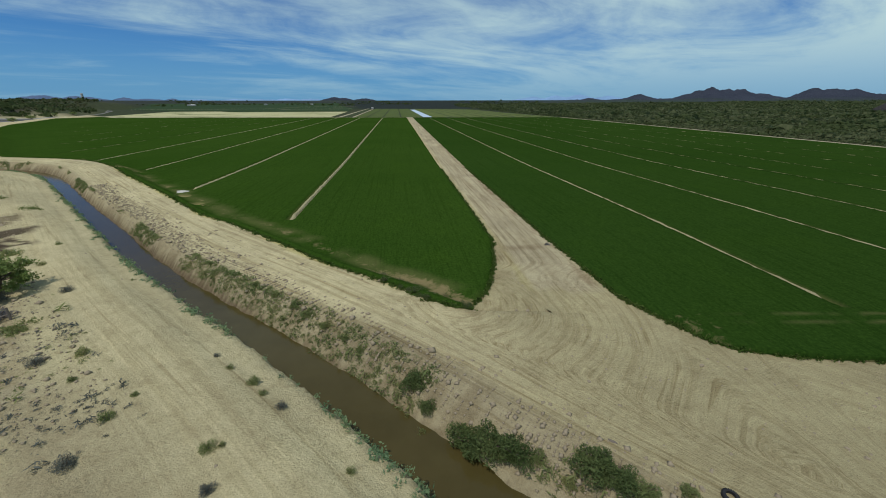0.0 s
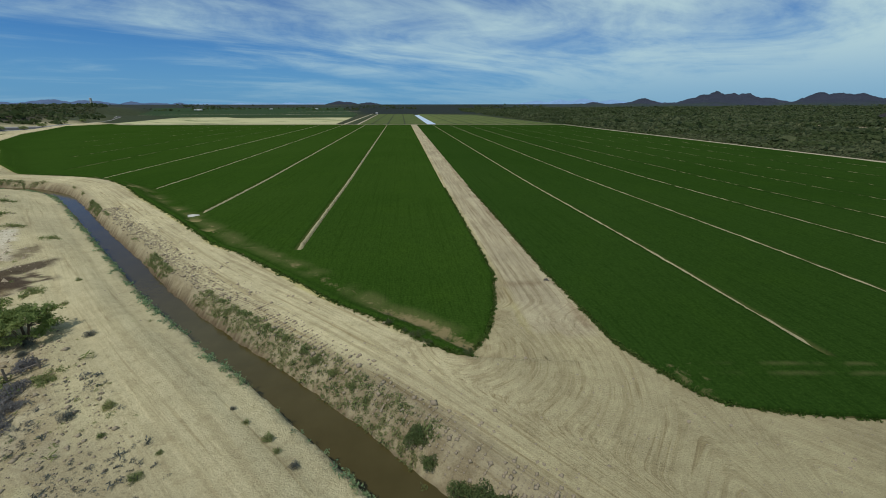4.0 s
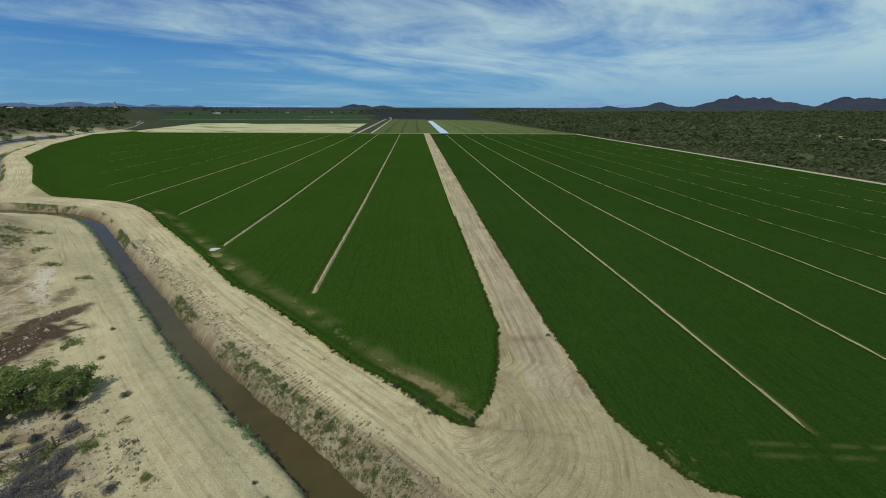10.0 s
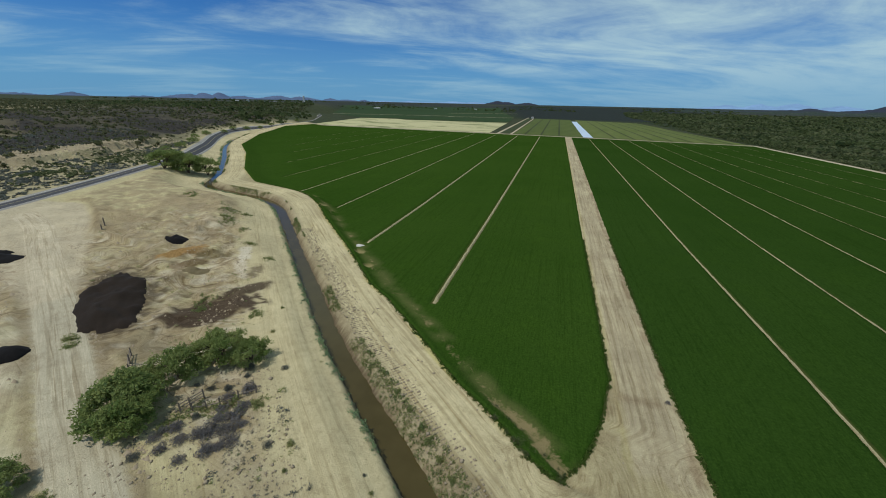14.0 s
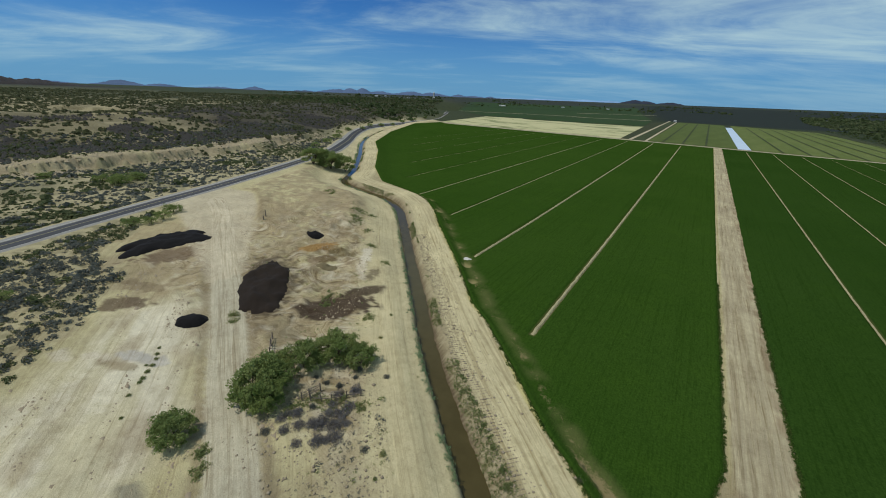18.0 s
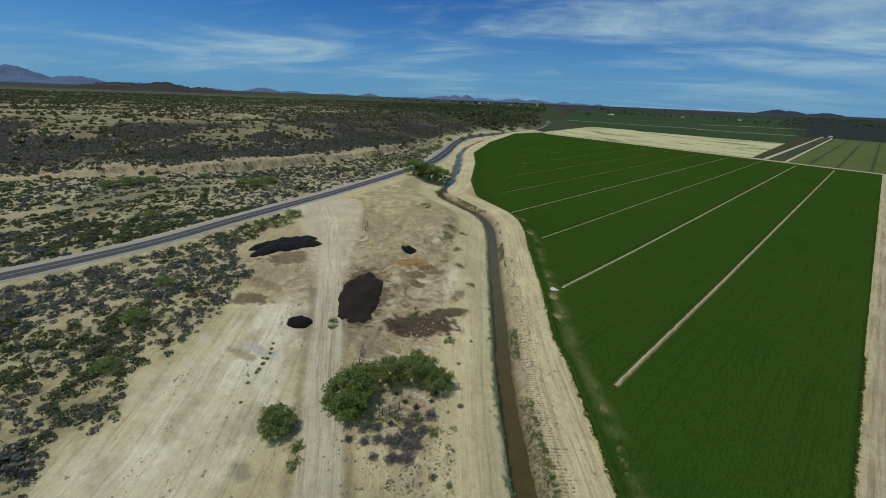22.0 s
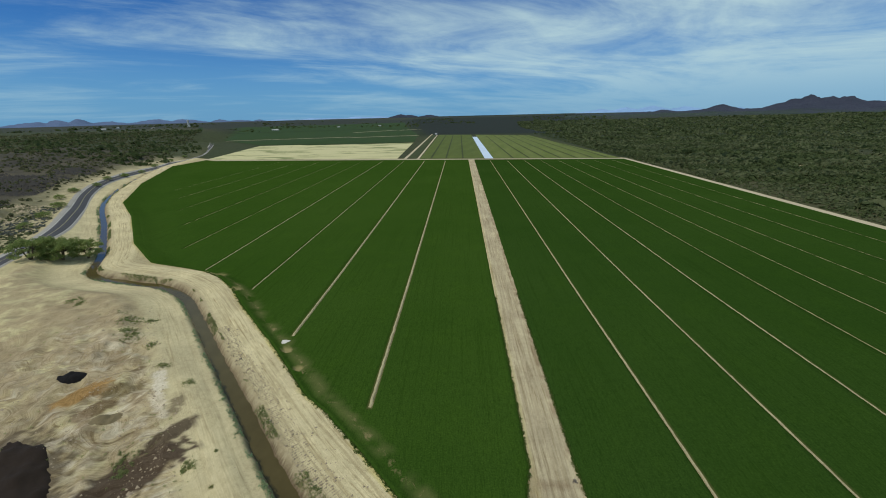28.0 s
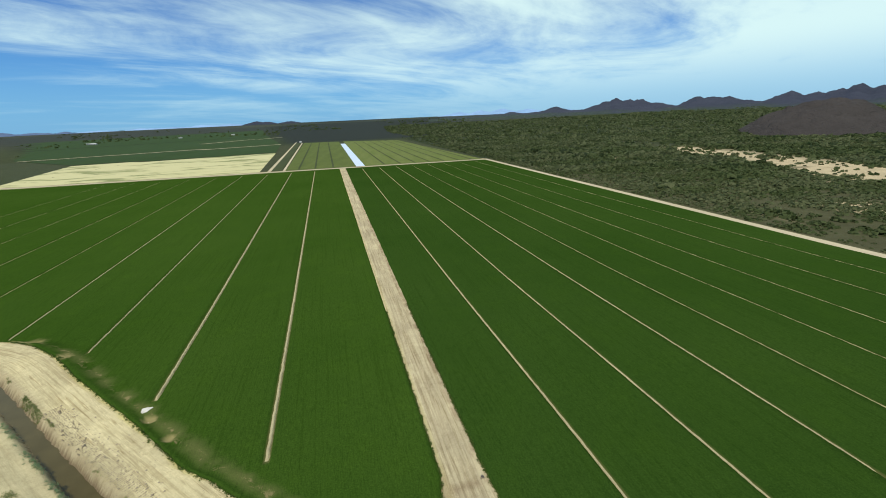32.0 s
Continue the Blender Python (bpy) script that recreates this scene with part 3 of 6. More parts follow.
def ground_colours(x, y):
    d, run = to_line(CANAL_L, x, y)
    c, crun = to_line(CLIFF_L, x, y)
    e, _ = to_line(ASPHALT_L, x, y)
    g, _ = to_line(GRAVEL_L, x, y)
    c = -c
    col = np.tile(np.array(DIRT), (len(x), 1))

    def lay(rgb, w):
        w = np.clip(w, 0, 1)[:, None]
        col[:] = col * (1 - w) + np.array(rgb) * w
    n1, n2 = fbm(x * 0.11, y * 0.11, 4, 3), fbm(x * 0.6, y * 0.6, 3, 7)
    lay((0.50, 0.455, 0.26), smooth(-8, -12, d) * smooth(0, 6, e) * 0.9)
    # moist, cloddy banks of the canal
    top = 0.75 + bank(run)
    lay((0.36, 0.315, 0.20), smooth(0.5, 1.0, d) * smooth(top + 0.9, top - 0.5, d + (n1 - .5) * 2.5) * 0.75)
    lay((0.22, 0.175, 0.10), smooth(0.5, 1.0, d) * smooth(top, top - 0.8, d) * smooth(0.47, 0.6, fbm(run * 0.9, d * 0.35, 3, 11)) * 0.5)
    lay((0.15, 0.115, 0.07), smooth(1.75, 1.5, np.abs(d + 0.45)))
    lay((0.54, 0.485, 0.29), np.maximum(smooth(-2.4, -3.0, d) * smooth(-14, -10, d), smooth(top + 0.2, top + 1.0, d) * smooth(13, 11, d) * smooth(12, -4, x)) * 0.85)
    # whitish scraped slope
    al, ac = -x * 0.85 + y * 0.5, x * 0.5 + y * 0.85
    st = fbm(ac * 0.35, al * 0.05, 4, 31)
    sc = np.hypot((al - 44) / 32, (ac + 27 - (al - 46) * 0.12) / 12.5) + (n1 - .5) * 0.9
    lay((0.68, 0.64, 0.475), smooth(1.15, 0.55, sc) * (0.45 + 0.55 * smooth(0.36, 0.56, st)))
    lay((0.36, 0.30, 0.19), smooth(0.52, 0.66, fbm(ac * 0.3, al * 0.12, 4, 35)) * smooth(-9, -14, d) * smooth(-112, -100, x) * smooth(85, 70, y) * 0.6)
    lay((0.54, 0.48, 0.35), smooth(0.52, 0.62, fbm(x * 0.22, y * 0.22, 4, 37)) * smooth(-10, -16, d) * smooth(-112, -100, x) * (y > 20) * 0.6)
    yard = smooth(-11, -16, d) * smooth(-112, -98, x) * smooth(14, 22, y) * smooth(86, 70, y)
    lay((0.25, 0.20, 0.115), yard * smooth(0.52, 0.6, fbm(x * 0.55, y * 0.55, 4, 39)) * 0.75)
    lay((0.50, 0.46, 0.32), yard * smooth(0.52, 0.6, fbm(x * 0.8, y * 0.8, 3, 41)) * 0.6)
    lay((0.37, 0.305, 0.18), smooth(-10, -14, d) * smooth(-130, -118, x) * smooth(4, 9, e) * smooth(0.34, 0.52, n1) * smooth(12, 24, y - 0.25 * (x + 70)) * smooth(100, 85, y) * 0.7)
    # arcs of brown and pale soil; the brown also paints in the ridges' shade
    wr = np.hypot(x + 71 + (fbm(x * 0.12, y * 0.12, 3, 18) - .5) * 26, y - 43 + (fbm(x * 0.12, y * 0.12, 3, 19) - .5) * 26)
    lay((0.20, 0.155, 0.09), yard * smooth(0.3, 0.9, np.sin(wr * 1.9)) * smooth(0.42, 0.58, fbm(x * 0.35, y * 0.35, 4, 52)) * 0.75)
    lay((0.55, 0.51, 0.38), yard * smooth(0.2, 0.9, np.sin(wr * 1.4 + 2)) * smooth(0.45, 0.58, fbm(x * 0.3, y * 0.3, 4, 53)) * 0.7)
    # spills of compost and stained soil
    def spill(px, py, rx, ry, turn, rgb, k, seed):
        ca, sa = math.cos(radians(turn)), math.sin(radians(turn))
        a, b = ((x - px) * ca + (y - py) * sa) / rx, (-(x - px) * sa + (y - py) * ca) / ry
        r = np.hypot(a, b) + (fbm(x * 0.4, y * 0.4, 2, seed) - .5) * 0.9 + (fbm(x * 1.3, y * 1.3, 3, seed + 50) - .5) * 0.9
        lay(rgb, smooth(1.12, 0.86, r) * k)
    spill(-54.6, 35.6, 7.0, 4.0, 60, (0.07, 0.050, 0.034), 0.95, 101)
    spill(-55.6, 44.0, 4.2, 1.8, 80, (0.075, 0.055, 0.036), 0.9, 102)
    spill(-79.0, 49.5, 4.4, 2.6, 60, (0.34, 0.20, 0.06), 0.8, 103)
    spill(-76.4, 50.6, 2.6, 1.6, 60, (0.20, 0.13, 0.055), 0.7, 110)
    spill(-73.2, 47.0, 2.8, 2.0, 55, (0.17, 0.125, 0.065), 0.9, 111)
    spill(-96.5, 23.5, 8.5, 3.4, 78, (0.17, 0.125, 0.08), 0.85, 104)
    spill(-80.6, 10.0, 4.2, 2.0, 40, (0.13, 0.095, 0.062), 0.85, 105)
    spill(-85.0, 14.5, 5.0, 1.8, 30, (0.24, 0.19, 0.115), 0.7, 112)
    spill(-77.6, -7.0, 5.0, 3.6, 30, (0.27, 0.235, 0.13), 0.8, 113)
    spill(-61.4, 8.7, 4.6, 1.1, 29, (0.50, 0.48, 0.41), 0.9, 114)
    spill(-66.2, 4.3, 2.2, 1.0, 25, (0.62, 0.57, 0.43), 0.8, 115)
    spill(-70.5, 0.5, 2.4, 1.0, 15, (0.60, 0.55, 0.41), 0.8, 116)
    spill(-62.5, 5.5, 3.4, 0.7, 29, (0.33, 0.275, 0.165), 0.7, 117)
    spill(-68.9, 55.7, 4.2, 1.4, 130, (0.64, 0.60, 0.47), 0.8, 118)
    spill(-63.0, 49.6, 3.6, 1.2, 140, (0.60, 0.55, 0.42), 0.7, 119)
    spill(-83.5, 60.0, 5.0, 1.4, 150, (0.25, 0.195, 0.11), 0.7, 120)
    spill(-90.0, 64.0, 4.2, 1.2, 155, (0.58, 0.53, 0.39), 0.7, 121)
    spill(-76.0, 57.5, 1.6, 0.8, 40, (0.15, 0.11, 0.06), 0.85, 122)
    spill(-72.0, 43.0, 6.0, 1.0, 150, (0.26, 0.20, 0.12), 0.7, 123)
    spill(-39.6, 1.4, 1.6, 0.9, 20, (0.25, 0.235, 0.17), 0.8, 124)
    spill(-54.0, 25.6, 4.0, 2.2, 150, (0.30, 0.26, 0.155), 0.7, 125)
    spill(-70.0, 30.6, 13.0, 6.2, 145, (0.09, 0.07, 0.045), 0.75, 106)
    spill(-73.0, 52.0, 3.2, 2.2, 45, (0.15, 0.12, 0.06), 0.8, 107)
    spill(-60.5, 51.0, 3.4, 1.5, 120, (0.13, 0.10, 0.06), 0.7, 108)
    lay((0.28, 0.23, 0.135), smooth(1.0, 0.3, np.abs(np.abs(g) - 3.5 - (n2 - .5) * 1.2)) * (x > -112) * 0.6)
    lay((0.50, 0.465, 0.335), smooth(3.0, 2.6, np.abs(g) + (n2 - .5) * 0.6) * (x > -140) * 0.95)
    # gravel apron by the paved road
    lay((0.53, 0.475, 0.335), smooth(1.0, -1.0, np.abs(g) - np.interp(-x, [80, 95, 115, 150], [3.5, 6, 9, 15])) * (x < -78) * (x > -152) * 0.85)
    terrace = smooth(0.3, 1.6, g - np.interp(-x, [80, 95, 115, 150], [3.5, 6, 9, 15])) * smooth(-82, -92, x) * smooth(-12, -17, d) * smooth(7, 13, e) * (y > 46)
    lay((0.31, 0.255, 0.155), terrace * smooth(0.34, 0.56, fbm(x * 0.5, y * 0.5, 4, 58)) * 0.7)
    # darker band along the terrace's steep edge: its shade, painted into the soil colour
    lay((0.26, 0.21, 0.125), terrace * smooth(2.8, 1.2, g - np.interp(-x, [80, 95, 115, 150], [3.5, 6, 9, 15])) * 0.6)
    # desert scrub soil
    scrub = smooth(-2.5, 3, np.interp(x, SCRUB_X, SCRUB_Y) - y + (n1 - .5) * 12) * (d < -12) * (e > 0) * smooth(-2, 2, np.abs(g) - np.interp(-x, [80, 95, 115, 150], [3.5, 6, 9, 13]))
    scrub = np.maximum(scrub, smooth(5, 9, -e) * (d < 0))
    lay((0.40, 0.36, 0.215), scrub * 0.8)
    lay((0.17, 0.16, 0.09), scrub * smooth(0.50, 0.62, n2) * 0.5)
    lay((0.33, 0.30, 0.185), (d < 0) * smooth(8, 14, -e) * smooth(4, -4, c) * 0.5)
    lay((0.15, 0.15, 0.085), (d < 0) * smooth(8, 14, -e) * smooth(0.46, 0.60, fbm(x * 0.05, y * 0.05, 4, 57)) * smooth(4, -2, c) * 0.6)
    lay((0.50, 0.45, 0.33), (d < 0) * smooth(6, 2.0, np.abs(-c - 0.0 + 14 + (n1 - .5) * 14)) * smooth(150, 180, crun) * smooth(330, 280, crun) * smooth(0.45, 0.6, fbm(x * 0.06, y * 0.06, 3, 49)) * 0.35)
    # mesa
    m = (d < 0) * smooth(-4, 4, c)
    lay((0.37, 0.31, 0.205), m * smooth(13, 5, c) * smooth(140, 170, crun) * smooth(430, 380, crun) * smooth(0.36, 0.52, fbm(x * 0.2, y * 0.2, 4, 48)) * 0.8)
    lay((0.20, 0.18, 0.105), m * smooth(10, 22, c))
    lay((0.045, 0.042, 0.036), m * smooth(14, 26, c) * smooth(150, 90, c) * mesa_dark(x, y) * 0.95)
    lay((0.36, 0.32, 0.195), m * smooth(100, 190, c) * smooth(0.42, 0.62, n1) * 0.6 * smooth(1100, 600, np.hypot(x, y)))
    lay((0.34, 0.30, 0.18), m * smooth(18, 40, c) * smooth(0.54, 0.64, fbm(x * 0.05 + y * 0.03, y * 0.05, 4, 65)) * 0.7)
    lay((0.075, 0.08, 0.04), m * smooth(500, 900, np.hypot(x, y)) * 0.9)
    lay((0.085, 0.09, 0.05), m * smooth(60, 160, c) * smooth(0.48, 0.6, fbm(x * 0.006, y * 0.02, 4, 62)) * 0.7)
    lay((0.050, 0.047, 0.038), m * smooth(70, 140, y) * smooth(4, 16, c) * smooth(230, 150, c) * 0.85)
    # wooded plain, far fields and dark land beyond
    u = x + SLOPE * y
    wood = (d > 0) * np.maximum(smooth(197, 203, u), smooth(1040, 1090, y))
    lay((0.048, 0.054, 0.025), wood * 0.95)
    lay((0.30, 0.26, 0.16), wood * smooth(0.60, 0.68, fbm(x * 0.012, y * 0.008, 4, 71)) * smooth(240, 300, u) * 0.8)
    lay((0.44, 0.375, 0.24), wood * smooth(4, -6, np.abs(u - wash_line(y)) - wash_half(y) + (n1 - .5) * 44))
    lay((0.40, 0.345, 0.22), wood * smooth(0.64, 0.68, fbm(x * 0.035, y * 0.018, 4, 73)) * smooth(215, 240, u))
    lay((0.024, 0.036, 0.013), (d > 0) * smooth(498, 506, y) * 0.94)
    lay((0.10, 0.105, 0.06), (d < 0) * smooth(14, 24, -e) * smooth(130, 175, y) * smooth(20, 0, c) * 0.8)
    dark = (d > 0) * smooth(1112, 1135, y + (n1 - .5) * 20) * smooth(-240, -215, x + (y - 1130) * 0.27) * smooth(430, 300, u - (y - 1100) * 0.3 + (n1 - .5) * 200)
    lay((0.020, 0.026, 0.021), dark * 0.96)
    lane = (y > 33) * (y < 487) * (d > 8)
    lay((0.45, 0.40, 0.26), lane * smooth(11.2, 12.4, u) * smooth(20, 18.8, u) * 0.8)
    lay((0.30, 0.25, 0.155), lane * smooth(0.55, 0.2, np.abs(u - 15.5 - (n1 - .5))) * 0.5)
    for q, w in ((13.6, 0.3), (14.5, 0.25), (16.4, 0.3), (17.4, 0.35)):
        lay((0.31, 0.265, 0.17), lane * smooth(w + 0.2, w * 0.5, np.abs(u - q - (n1 - .5) * 0.9)) * smooth(0.35, 0.55, fbm(x * 0.3, y * 0.06, 3, int(q * 10))) * 0.55)
    lay((0.40, 0.36, 0.16), lane * smooth(0.5, 0.2, np.abs(u - 12.35 - (n2 - .5) * 0.5)) * 0.6)
    lay((0.25, 0.185, 0.11), lane * smooth(0.8, 0.3, np.abs(u - 18.7 - (n1 - .5) * 0.8)) * smooth(0.35, 0.6, n2) * 0.7)
    lay((0.26, 0.20, 0.12), smooth(0.7, 0.3, np.abs(y - 44.6 - (x - 10) * 0.32 - (n2 - .5))) * smooth(6, 7.5, x) * smooth(14.5, 13, x) * 0.6)
    lay((0.33, 0.27, 0.15), smooth(2.2, 0.8, np.hypot(x - 2.6, (y - 29.3) * 0.9)) * smooth(0.3, 0.55, n2) * 0.8)
    lay((0.33, 0.28, 0.16), smooth(1.6, 0.6, np.abs(x - np.interp(y, [30, 34, 40, 48], [4.2, 5.6, 6.7, 7.0]))) * (y > 29) * (y < 48) * smooth(0.4, 0.6, n2) * 0.7)
    verge = x - np.interp(y, EDGE_Y, EDGE_X)
    lay((0.43, 0.39, 0.13), (d > 5) * (y > 32) * (y < 470) * smooth(0.8, 0.25, np.abs(verge + 0.35 - (n2 - .5) * 0.5)) * smooth(0.3, 0.5, n1) * 0.75)
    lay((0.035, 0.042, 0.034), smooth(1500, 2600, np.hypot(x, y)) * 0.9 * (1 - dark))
    lay((0.05, 0.06, 0.036), smooth(2300, 3200, np.hypot(x, y)) * smooth(0.55, 0.62, fbm(x * 0.0012, y * 0.004, 3, 77)) * 0.8)
    lay((0.045, 0.058, 0.026), smooth(470, 520, y) * smooth(1500, 1200, y) * (d < 0) * 0.85)
    lay((0.045, 0.058, 0.026), smooth(505, 520, y) * smooth(1500, 1200, y) * smooth(-125, -150, u) * (d > 0) * 0.8)
    return col * np.array((1.02, 0.985, 0.98))


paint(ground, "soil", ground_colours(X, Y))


def ground_flow(x, y):
    """Distance from the canal, run along it, and how strongly the soil is tracked; on the scraped slope along its own line."""
    d, run = to_line(CANAL_L, x, y)
    a, b = x * 0.5 + y * 0.85, -x * 0.85 + y * 0.5
    slope = smooth(-9, -13, d)
    on = smooth(17, 9, d) * smooth(1.5, 5, d) + smooth(-3, -5, d) * smooth(-13, -9, d) * 0.6 + smooth(-12, -15, d) * smooth(-125, -110, x) * smooth(75, 60, y) * 0.55
    fa, fb = d * (1 - slope) + a * slope, run * (1 - slope) + b * slope
    # turning tracks round the corner of the crop, and the run of the farm road
    turn = smooth(6, 10, d) * smooth(44, 34, y) * smooth(-6, 2, x) * smooth(24, 17, x)
    r = np.hypot(x - 0.5, y - 30.5)
    fa, fb = fa * (1 - turn) + (r * 1.5 + fbm(x * 0.12, y * 0.12, 2, 8) * 2.5) * turn, fb * (1 - turn) + np.arctan2(y - 30.5, x - 0.5) * 30 * turn
    u = x + SLOPE * y
    lane = smooth(34, 40, y) * (u > 10.5) * (u < 20.5)
    fa, fb = fa * (1 - lane) + u * lane, fb * (1 - lane) + y * lane
    yard = smooth(-11, -14, d) * smooth(-110, -100, x) * smooth(16, 22, y) * smooth(90, 76, y)
    wx, wy = x + 71 + (fbm(x * 0.12, y * 0.12, 3, 18) - .5) * 26, y - 43 + (fbm(x * 0.12, y * 0.12, 3, 19) - .5) * 26
    fa, fb = fa * (1 - yard) + np.hypot(wx, wy) * yard, fb * (1 - yard) + np.arctan2(wy, wx) * 40 * yard
    g, grun = to_line(GRAVEL_L, x, y)
    gr = smooth(3.4, 2.8, np.abs(g))
    fa, fb = fa * (1 - gr) + g * gr, fb * (1 - gr) + grun * gr
    return np.column_stack([fa, fb, np.clip(np.maximum(np.maximum(np.maximum(on, turn * 0.75), 0.55 * (d > 5)), np.maximum(np.maximum(lane, yard), gr)), 0, 1)])


paint(ground, "flow", ground_flow(X, Y))


def ribbon(name, line, across, offset, mat, step, label, category, crown=0.0):
    """A strip that follows the ground along a line; across: distances to the right of it."""
    p = spline(line, step)
    t = np.gradient(p, axis=0)
    t /= np.linalg.norm(t, axis=1)[:, None]
    run = np.concatenate([[0], np.cumsum(np.linalg.norm(np.diff(p, axis=0), axis=1))])
    a = np.array(across, float)
    xs = p[:, None, 0] + t[:, None, 1] * a[None, :]
    ys = p[:, None, 1] - t[:, None, 0] * a[None, :]
    xs, ys = xs.ravel(), ys.ravel()
    edge = np.tile(np.minimum(1, np.minimum(a - a[0], a[-1] - a) / 0.6), len(p)) * np.repeat(np.clip(np.minimum(run, run[-1] - run) / 3, 0, 1), len(a))
    zs = height(xs, ys) + offset * edge - 0.03 * (1 - edge) + crown * edge
    f = grid_faces(len(a), len(p))
    ob = quick_mesh(name, np.column_stack([xs, ys, zs]), f[:, ::-1], mat, True)
    uv = ob.data.uv_layers.new(name="UVMap")
    U = np.column_stack([np.tile(a, len(p)), np.repeat(run, len(a))])[f[:, ::-1].ravel()]
    uv.data.foreach_set("uv", U.astype(np.float32).ravel())
    return tagged(ob, label, category, kind="structure")


def like_ground(ob):
    """Gives a strip the ground's own soil colours and tracks."""
    co = np.empty(len(ob.data.vertices) * 3, np.float32)
    ob.data.vertices.foreach_get("co", co)
    co = co.reshape(-1, 3).astype(float)
    paint(ob, "soil", ground_colours(co[:, 0], co[:, 1]) * 1.03)
    paint(ob, "flow", ground_flow(co[:, 0], co[:, 1]))


like_ground(ribbon("canal_road", CANAL[:21], np.linspace(4.9, 11.6, 15), 0.05, M_ground, 1.5, "pale graded dirt road on the canal bank beside the green field", "road"))
like_ground(ribbon("bank_road", CANAL[1:20], np.linspace(-9.2, -4.6, 12), 0.05, M_ground, 1.5, "dusty two-track dirt road along the desert side of the canal", "road"))
like_ground(ribbon("gravel_road", GRAVEL, np.linspace(-2.9, 2.9, 14), 0.05, M_ground, 1.2, "pale gravel road running from the paved road past compost piles", "road"))
like_ground(ribbon("desert_track", [(-163, -62), (-169, -43.7), (-171.6, -35), (-176.8, -26.1), (-182, -18.6), (-188.4, -8.7), (-193.8, 4.5), (-192, 17)], np.linspace(-2.2, 2.2, 7), 0.06, M_ground, 2.0, "narrow pale track through desert scrub below the mesa", "road"))
like_ground(ribbon("farm_road", [(13.2, 27), (15.6 - SLOPE * 38, 38)] + [(15.6 - SLOPE * y, y) for y in (50, 70, 100, 150, 220, 300, 400, 484)], np.linspace(-3.6, 3.6, 17), 0.08, M_ground, 1.2,
                   "straight pale dirt farm road between two green fields", "road"))

# canal water
def canal_water():
    p = spline(CANAL, 3)
    t = np.gradient(p, axis=0)
    t /= np.linalg.norm(t, axis=1)[:, None]
    a = np.array([-2.5, -0.9, 0.7, 1.9])
    xs, ys = p[:, None, 0] + t[:, None, 1] * a, p[:, None, 1] - t[:, None, 0] * a
    zs = 0.15 + 1.5 * smooth(-40, -130, np.repeat(p[:, 0], 4))
    return quick_mesh("water", np.column_stack([xs.ravel(), ys.ravel(), zs]), grid_faces(4, len(p))[:, ::-1], M_water, True)


tagged(canal_water(), "murky brown water standing in the earthen irrigation canal", "water", kind="structure")

# ---- crop fields ----
LEFT_BORDERS = [-16.9, -43.2, -69.5, -97, -124, -152, -180, -208, -236]
RIGHT_BORDERS = [38.2, 58.4, 78.8, 98.0, 117.6, 137.2, 157.4, 177.8]
BORDER_START = {-16.9: 56.5, -43.2: 79, -69.5: 104.5, -97: 117, -124: 141, -152: 176, -180: 206, -208: 240, -236: 272}

WIDE = {q: (0.95 if q in (-16.9, -43.2) else 0.5 if q < -100 or q > 90 else 0.62) for q in LEFT_BORDERS + RIGHT_BORDERS}

TURNOUTS = [(-101.5, 112.8, 3.6), (-85.1, 101.6, 1.8), (-50.0, 72.6, 1.6), (-43.5, 66.0, 1.3)]


